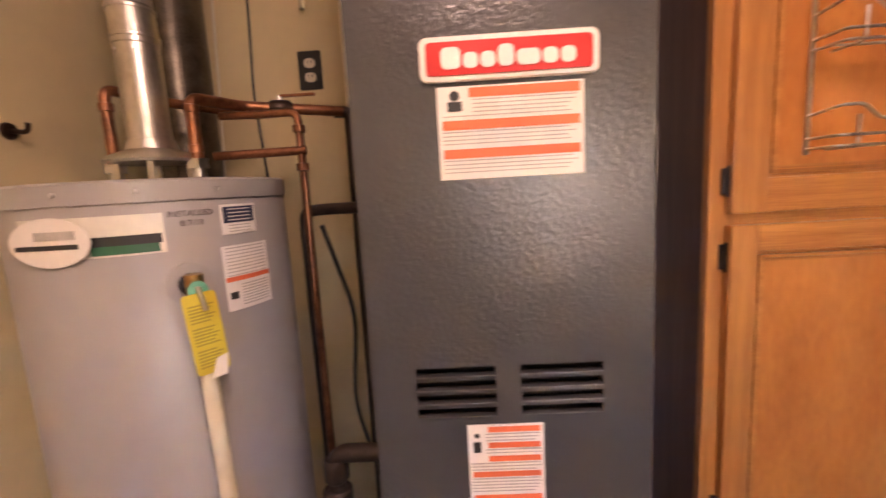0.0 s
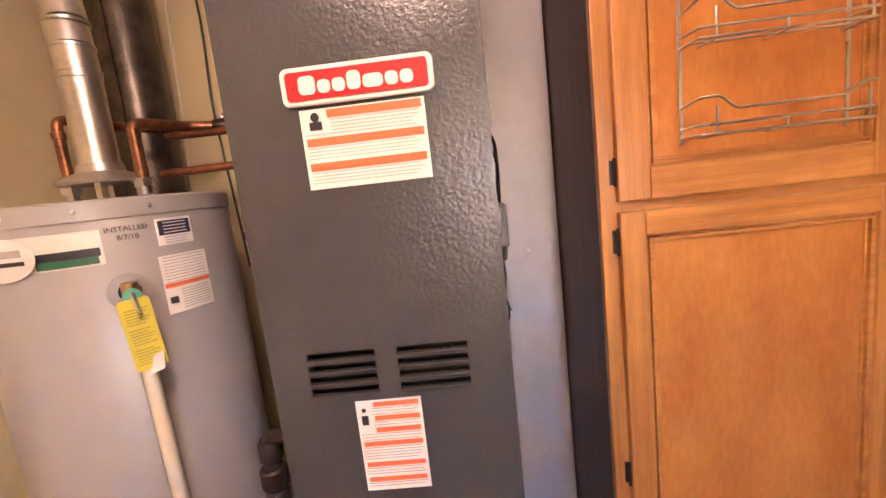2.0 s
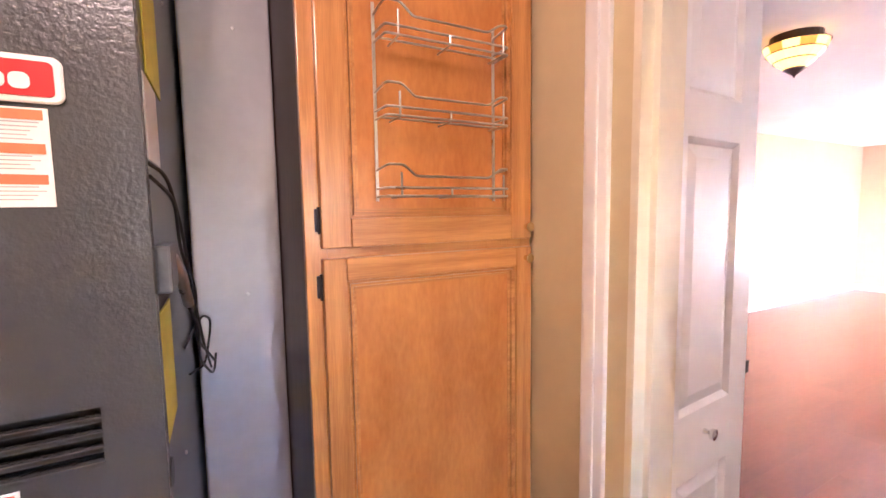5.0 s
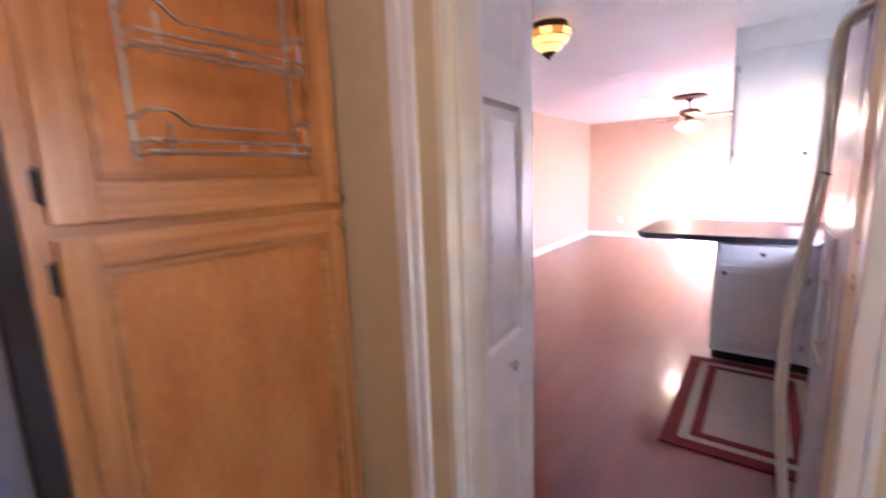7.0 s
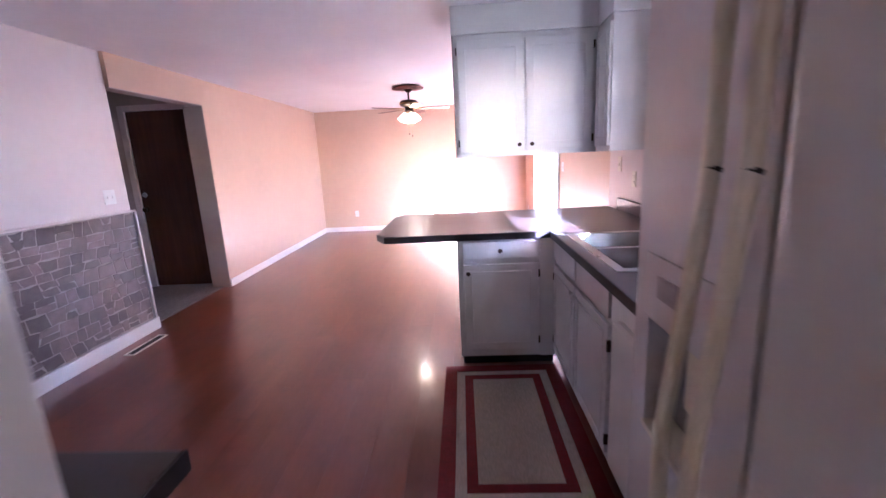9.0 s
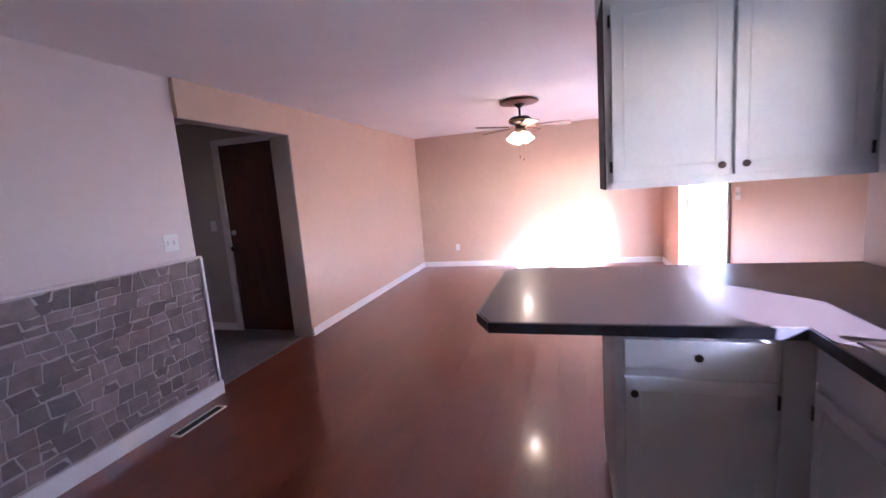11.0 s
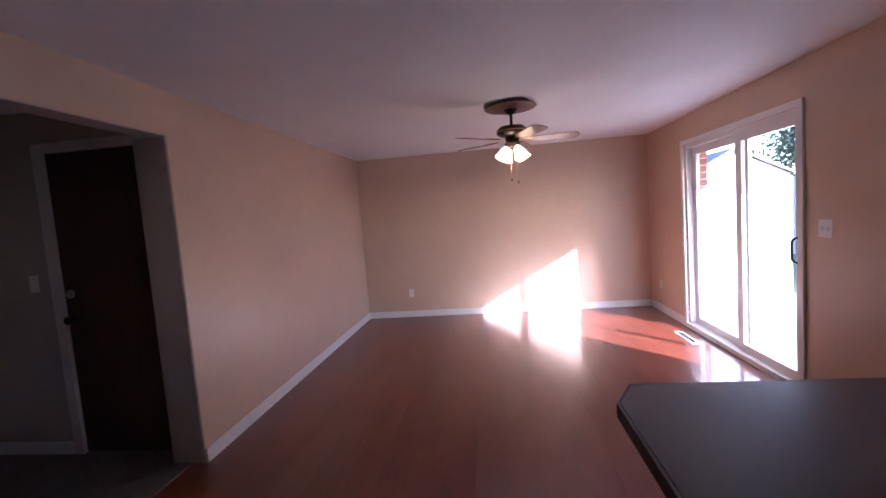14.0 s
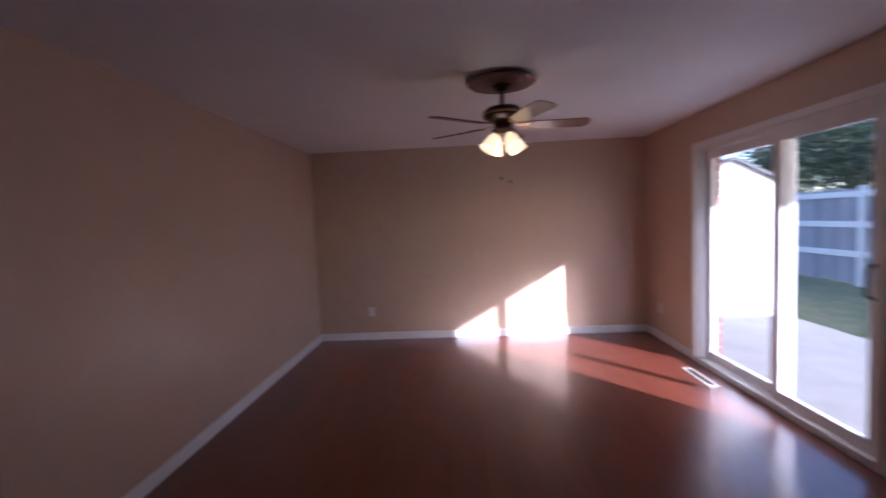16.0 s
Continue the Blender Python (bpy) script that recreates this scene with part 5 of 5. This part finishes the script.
# ---- living room ----
def build_fan():
    x, y = 7.70, 1.187
    f = thing("ceiling_fan", (x, y, CZ), "five-blade bronze ceiling fan with lit glass shades", "ceiling fan")
    part("medallion", lathe([(0.15, CZ - 0.001), (0.20, CZ - 0.02), (0.215, CZ - 0.030), (0.205, CZ - 0.038), (0.16, CZ - 0.036), (0.13, CZ - 0.046), (0.06, CZ - 0.046)], (x, y, 0), 48), MEDAL, f, "round brown ceiling medallion", True)
    part("canopy", lathe([(0.065, CZ - 0.03), (0.06, CZ - 0.05), (0.025, CZ - 0.085)], (x, y, 0), 24), BRONZE, f, smooth=True)
    part("downrod", T([(x, y, CZ - 0.08), (x, y, 2.16)], 0.012), BRONZE, f, smooth=True)
    part("motor", lathe([(0.03, 2.165), (0.10, 2.155), (0.125, 2.13), (0.125, 2.10), (0.10, 2.08), (0.06, 2.07), (0.055, 2.03), (0.07, 2.02), (0.05, 1.99), (0.0, 1.98)], (x, y, 0), 32), BRONZE, f, smooth=True)
    part("motor_band", lathe([(0.127, 2.108), (0.129, 2.115), (0.127, 2.122)], (x, y, 0), 32), BRASS, f, smooth=True)
    for k in range(5):
        a = radians(56 + 72 * k)
        M = Matrix.Translation((x, y, 2.045)) @ Matrix.Rotation(a, 4, "Z") @ Matrix.Rotation(radians(-11), 4, "X")
        out = [(0.17, -0.05), (0.50, -0.066), (0.535, -0.055), (0.55, -0.02), (0.55, 0.02), (0.535, 0.055), (0.50, 0.066), (0.17, 0.05)]
        bm = prism(out, -0.003, 0.003)
        bm.transform(M)
        bl = part("blade", bm, BLADE, f)
        bm = prism([(0.09, -0.014), (0.16, -0.022), (0.24, -0.034), (0.25, 0.0), (0.24, 0.034), (0.16, 0.022), (0.09, 0.014)], 0.0035, 0.008)
        bm.transform(M)
        part("blade_iron", bm, BRASS, bl)
    for k in range(4):
        a = radians(90 * k + 30)
        d = Vector((math.cos(a), math.sin(a), 0))
        c = Vector((x, y, 2.0)) + d * 0.05
        ax = (d * 0.62 + Vector((0, 0, -1))).normalized()
        arm = part("lamp_arm", T([(x, y, 2.005), c, c + ax * 0.03], 0.009, 10), BRASS, f, smooth=True)
        part("shade", lathe([(0.022, 0.02), (0.036, 0.045), (0.044, 0.08), (0.052, 0.11), (0.060, 0.125), (0.056, 0.122), (0.045, 0.09), (0.0, 0.03)], c, 20, ax), SHADEG, f, "lit frosted glass shade", True)
    for dx, dy, z in ((0.03, 0.02, 1.72), (-0.03, -0.03, 1.69)):
        ch = part("pull_chain", T([(x + dx, y + dy, 1.99), (x + dx, y + dy, z)], 0.0012, 6), BRASS, f)
        part("pull_fob", lathe([(0, -0.015), (0.006, -0.008), (0.005, 0.006), (0, 0.012)], (x + dx, y + dy, z), 10), BRONZE, ch)


build_fan()


def build_slider():
    d = thing("door_patio", (8.15, YR - 0.07, 0), "white sliding glass patio door with two panels", "door", kind="structure")
    y0, y1 = YR - 0.13, YR - 0.01
    fr = bmesh.new()
    box(fr, SX0, SX1, y0, y1, SZ - 0.035, SZ), box(fr, SX0, SX0 + 0.03, y0, y1, 0.05, SZ - 0.035), box(fr, SX1 - 0.03, SX1, y0, y1, 0.05, SZ - 0.035)
    part("frame", fr, TRIM, d)
    part("sill_track", B(SX0, SX1, y0, YR + 0.02, 0.0, 0.05, bev=0.004), WHITEP, d)
    for k, (a, b_, yy) in enumerate(((SX0 + 0.03, 8.10, YR - 0.06), (7.99, SX1 - 0.03, YR - 0.105))):
        pf = bmesh.new()
        s = 0.075
        box(pf, a, b_, yy, yy + 0.035, 0.05, 0.05 + s), box(pf, a, b_, yy, yy + 0.035, SZ - 0.035 - s, SZ - 0.035)
        box(pf, a, a + s * 0.7, yy, yy + 0.035, 0.05 + s, SZ - 0.035 - s), box(pf, b_ - s * 1.2, b_, yy, yy + 0.035, 0.05 + s, SZ - 0.035 - s)
        p = part("door_panel", pf, TRIM, d)
        g = part("pane", B(a + s * 0.7, b_ - s * 1.2, yy + 0.015, yy + 0.020, 0.05 + s, SZ - 0.035 - s), PANE, p)
        g.visible_shadow = False
        if k == 0:
            part("handle", T(bend([(a + 0.028, yy + 0.035, 0.93), (a + 0.028, yy + 0.08, 0.95), (a + 0.028, yy + 0.08, 1.10), (a + 0.028, yy + 0.035, 1.12)], 0.02, 4), 0.009, 10), BRONZE, p, "dark pull handle", True)
    bm = bmesh.new()
    box(bm, SX0 - 0.05, SX0 - 0.001, YR + 0.001, YR + 0.018, 0, SZ + 0.05), box(bm, SX1 + 0.001, SX1 + 0.05, YR + 0.001, YR + 0.018, 0, SZ + 0.05), box(bm, SX0, SX1, YR + 0.001, YR + 0.018, SZ + 0.001, SZ + 0.05)
    part("casing", bm, TRIM, d)


build_slider()

# ---- outdoors ----
gr = structure("ground", B(-400, 400, -500, YR - 0.14, -0.5, -0.22), GRASS, "patchy winter lawn behind the house")
structure("patio", B(5.2, 10.9, -2.9, YR - 0.141, -0.21, -0.04, bev=0.01), CONC, "sunlit concrete patio slab")
structure("eave", B(-1.0, 10.4, -2.0, YR - 0.141, 2.22, 2.30), SIDING, "white soffit of the roof overhang")
structure("gutter", B(-1.0, 10.4, -2.10, -2.005, 2.20, 2.33, bev=0.01), SIDING, "white gutter along the eave")
structure("roof_slope", B(-1.0, 10.4, -2.0, 6.0, 2.50, 2.6), ROOF, "grey shingle roof")


def build_shed():
    s = thing("garden_shed", (12.4, -2.4, -0.22), "white sided garden shed in full sunlight", "shed")
    x0, x1, y0, y1 = 11.2, 13.6, -3.2, -1.55
    core = part("wall", B(x0 + 0.02, x1 - 0.02, y0 + 0.02, y1 - 0.02, -0.22, 1.72), SIDING, s)
    for k in range(15):
        z = -0.18 + 0.124 * k
        part("siding_board", B(x0, x0 + 0.018, y0, y1, z, z + 0.118), SIDING, core)
        part("siding_board", B(x0, x1, y1 - 0.018, y1, z, z + 0.118), SIDING, core)
    bm = bmesh.new()
    ym = (y0 + y1) / 2
    tri = [[bm.verts.new((x, y, z)) for y, z in ((y0, 1.70), (y1, 1.70), (ym, 2.12))] for x in (x0 + 0.005, x1)]
    bm.faces.new(tri[0]), bm.faces.new(tri[1][::-1])
    for k in range(3):
        bm.faces.new((tri[0][k], tri[0][(k + 1) % 3], tri[1][(k + 1) % 3], tri[1][k]))
    bmesh.ops.recalc_face_normals(bm, faces=bm.faces)
    part("gable", bm, SIDING, s)
    for sgn in (-1, 1):
        b2 = B(x0 - 0.06, x1 + 0.06, 0, 0.95, 0, 0.04)
        b2.transform(Matrix.Translation((0, ym, 2.125)) @ Matrix.Rotation(radians(0 if sgn > 0 else 180), 4, "Z") @ Matrix.Rotation(radians(-27), 4, "X"))
        if sgn < 0:
            b2.transform(Matrix.Translation((x0 + x1, 0, 0)))
        part("roof_slope", b2, ROOF, s)


def build_fence():
    f = thing("garden_fence", (12, -6.4, -0.22), "weathered grey board fence with rails", "fence")
    proto = None
    for k in range(120):
        x = 4.0 + k * 0.16
        if proto is None:
            proto = part("board", B(x, x + 0.145, -6.42, -6.4, -0.2, 1.72, bev=0.0), FENCE, f)
            ob = proto
        else:
            ob = proto.copy()
            scene.collection.objects.link(ob)
            ob.location = (k * 0.16, 0, random.uniform(-0.02, 0.02))
    for z in (0.35, 0.95, 1.56):
        part("rail", B(4.0, 23.2, -6.399, -6.36, z, z + 0.12), RAIL, f, "pale sunlit fence rail")
    for k in range(9):
        part("post", B(4.0 + 2.4 * k, 4.1 + 2.4 * k, -6.399, -6.31, -0.22, 1.78), RAIL, f)


def build_tree(x, y, h, seed):
    rnd = random.Random(seed)
    t = thing("tree", (x, y, -0.22), "bare-limbed tree with sparse dark foliage beyond the fence", "tree", "trees behind the fence")
    bm = bmesh.new()
    tips = []

    def limb(p, d, L, r, depth):
        pts, rs = [p], [r]
        for i in range(4):
            d = (d + Vector((rnd.uniform(-0.25, 0.25), rnd.uniform(-0.25, 0.25), rnd.uniform(-0.05, 0.2)))).normalized()
            p = p + d * L / 4
            pts.append(p), rs.append(r * (1 - 0.13 * (i + 1)))
        tube(bm, pts, rs, 7)
        tips.extend(pts[2:]) if depth >= 1 else None
        if depth < 3:
            for _ in range(4 if depth == 0 else 3):
                dd = (d + Vector((rnd.uniform(-1, 1), rnd.uniform(-1, 1), rnd.uniform(-0.2, 0.6)))).normalized()
                limb(pts[rnd.choice((2, 3, 4))], dd, L * 0.68, r * 0.5, depth + 1)
    limb(Vector((x, y, -0.22)), Vector((0, 0, 1)), h * 0.45, 0.18, 0)
    part("trunk", bm, BARK, t, smooth=True)
    bm = bmesh.new()
    for p in tips:
        for _ in range(30):
            c = p + Vector((rnd.gauss(0, 0.42), rnd.gauss(0, 0.42), rnd.gauss(0, 0.4)))
            s = rnd.uniform(0.04, 0.10)
            u = Vector((rnd.uniform(-1, 1), rnd.uniform(-1, 1), rnd.uniform(-1, 1))).normalized()
            v = u.orthogonal().normalized()
            bm.faces.new([bm.verts.new(c + u * s), bm.verts.new(c + v * s * 0.5), bm.verts.new(c - u * s), bm.verts.new(c - v * s * 0.5)])
    part("crown", bm, LEAF, t)


build_shed()
build_fence()
for k, (x, y, h) in enumerate(((10.6, -8.2, 4.2), (12.6, -8.6, 4.6), (14.6, -8.3, 4.0), (16.8, -9.0, 4.8), (19.5, -9.5, 5.0), (9.0, -10.5, 6.0), (13.6, -11.0, 6.5))):
    build_tree(x, y, h, 11 + k)

# brick return of the house beside the patio door
br = thing("brick_pier", (9.35, -1.0, -0.22), "red brick pier of the house beside the patio door", "brick wall")
part("core", B(9.13, 9.60, -1.00, YR - 0.142, -0.2, 2.21), MORTAR, br)
proto = None
for row in range(31):
    for k in range(2):
        x, z = 9.13 + 0.235 * k, -0.2 + row * 0.077
        if proto is None:
            proto = part("brick", B(9.132, 9.355, -1.012, -0.997, -0.196, -0.131), BRICK, br)
        else:
            o = proto.copy()
            scene.collection.objects.link(o)
            o.location = (0.235 * k, 0, row * 0.077)
    if row == 0:
        side = part("brick", B(9.122, 9.135, -1.005, -0.88, -0.196, -0.131), BRICK, br)
    else:
        o = side.copy()
        scene.collection.objects.link(o)
        o.location = (0, 0, row * 0.077)

# ---- stone wainscot, piece by piece ----
sw = thing("stone_wainscot", (3.4, 3.33, 0.1), "irregular grey-brown veneer stone wainscot with pale grout", "stone wall", kind="structure")
part("grout", B(XK + 0.002, HX0 - 0.009, 3.322, 3.344, 0.10, 1.062), GROUT, sw)
rnd = random.Random(5)
z = 0.112
rows = []
while z < 1.04:
    hgt = rnd.uniform(0.058, 0.108)
    if 1.056 - (z + hgt) < 0.06:
        hgt = 1.056 - z
    rows.append((z, z + hgt))
    z += hgt
far_stones = bmesh.new()
for za, zb in rows:
    x = 1.9 - rnd.uniform(0, 0.1)
    lean = rnd.uniform(-0.006, 0.006)
    while x < HX0 - 0.012:
        w = rnd.uniform(0.06, 0.155)
        xe = min(x + w, HX0 - 0.012)
        if HX0 - 0.012 - xe < 0.05:
            xe = HX0 - 0.012
        sub = [(za, zb)] if rnd.random() < 0.72 or zb - za < 0.078 else [(za, (za + zb) / 2), ((za + zb) / 2, zb)]
        nl = rnd.uniform(-0.014, 0.014) if xe < HX0 - 0.02 else 0
        for a, b_ in sub:
            g = 0.0035
            j = lambda: rnd.uniform(-0.0075, 0.0075)
            poly = [(x + g - lean, a + g + j() * 0.8), ((x + xe) / 2, a + g + j()), (xe - g - nl, a + g + j() * 0.8), (xe - g + j() * 0.4, (a + b_) / 2), (xe - g + nl, b_ - g + j() * 0.8), ((x + xe) / 2, b_ - g + j()), (x + g + lean, b_ - g + j() * 0.8), (x + g + j() * 0.4, (a + b_) / 2)]
            bm = far_stones if x < 2.75 else bmesh.new()
            f0 = [bm.verts.new((px, 3.322, pz)) for px, pz in poly]
            cx, cz = (x + xe) / 2, (a + b_) / 2
            f1 = [bm.verts.new((px + (cx - px) * 0.06, 3.3202 - rnd.uniform(0, 0.0008), pz + (cz - pz) * 0.08)) for px, pz in poly]
            for k in range(8):
                bm.faces.new((f0[k], f0[(k + 1) % 8], f1[(k + 1) % 8], f1[k]))
            bm.faces.new(f1)
            if bm is not far_stones:
                part("stone", bm, STONE, sw)
        lean = nl
        x = xe
part("far_stones", far_stones, STONE, sw)["kind"] = "stuff"

# ---- floor planks ----
proto = {}
PW = 0.192
rnd = random.Random(9)
nrow = int(math.ceil((3.345 - YR) / PW))
for r in range(nrow):
    y0 = YR + r * PW
    x = XP + 0.06 - rnd.uniform(0.1, 1.1)
    while x < XB:
        xe = x + 1.38
        a, b_ = max(x, XP + 0.06), min(xe, XB)
        yb = min(y0 + PW, 3.449)
        L, wd = round(b_ - a, 3), round(yb - y0, 3)
        if L > 0.02:
            key = (L, wd)
            if key not in proto:
                me_bm = B(0, L - 0.0004, 0, wd - 0.0004, -0.012, 0.0)
                proto[key] = part("plank", me_bm, FLOORM, under)
                o = proto[key]
            else:
                o = proto[key].copy()
                scene.collection.objects.link(o)
            me = o.data
            if not me.get("done"):
                for v in me.vertices:
                    v.co += ORIGIN[under]
                me["done"] = 1
            o.location = Vector((a, y0, 0)) - ORIGIN[under]
        x = xe
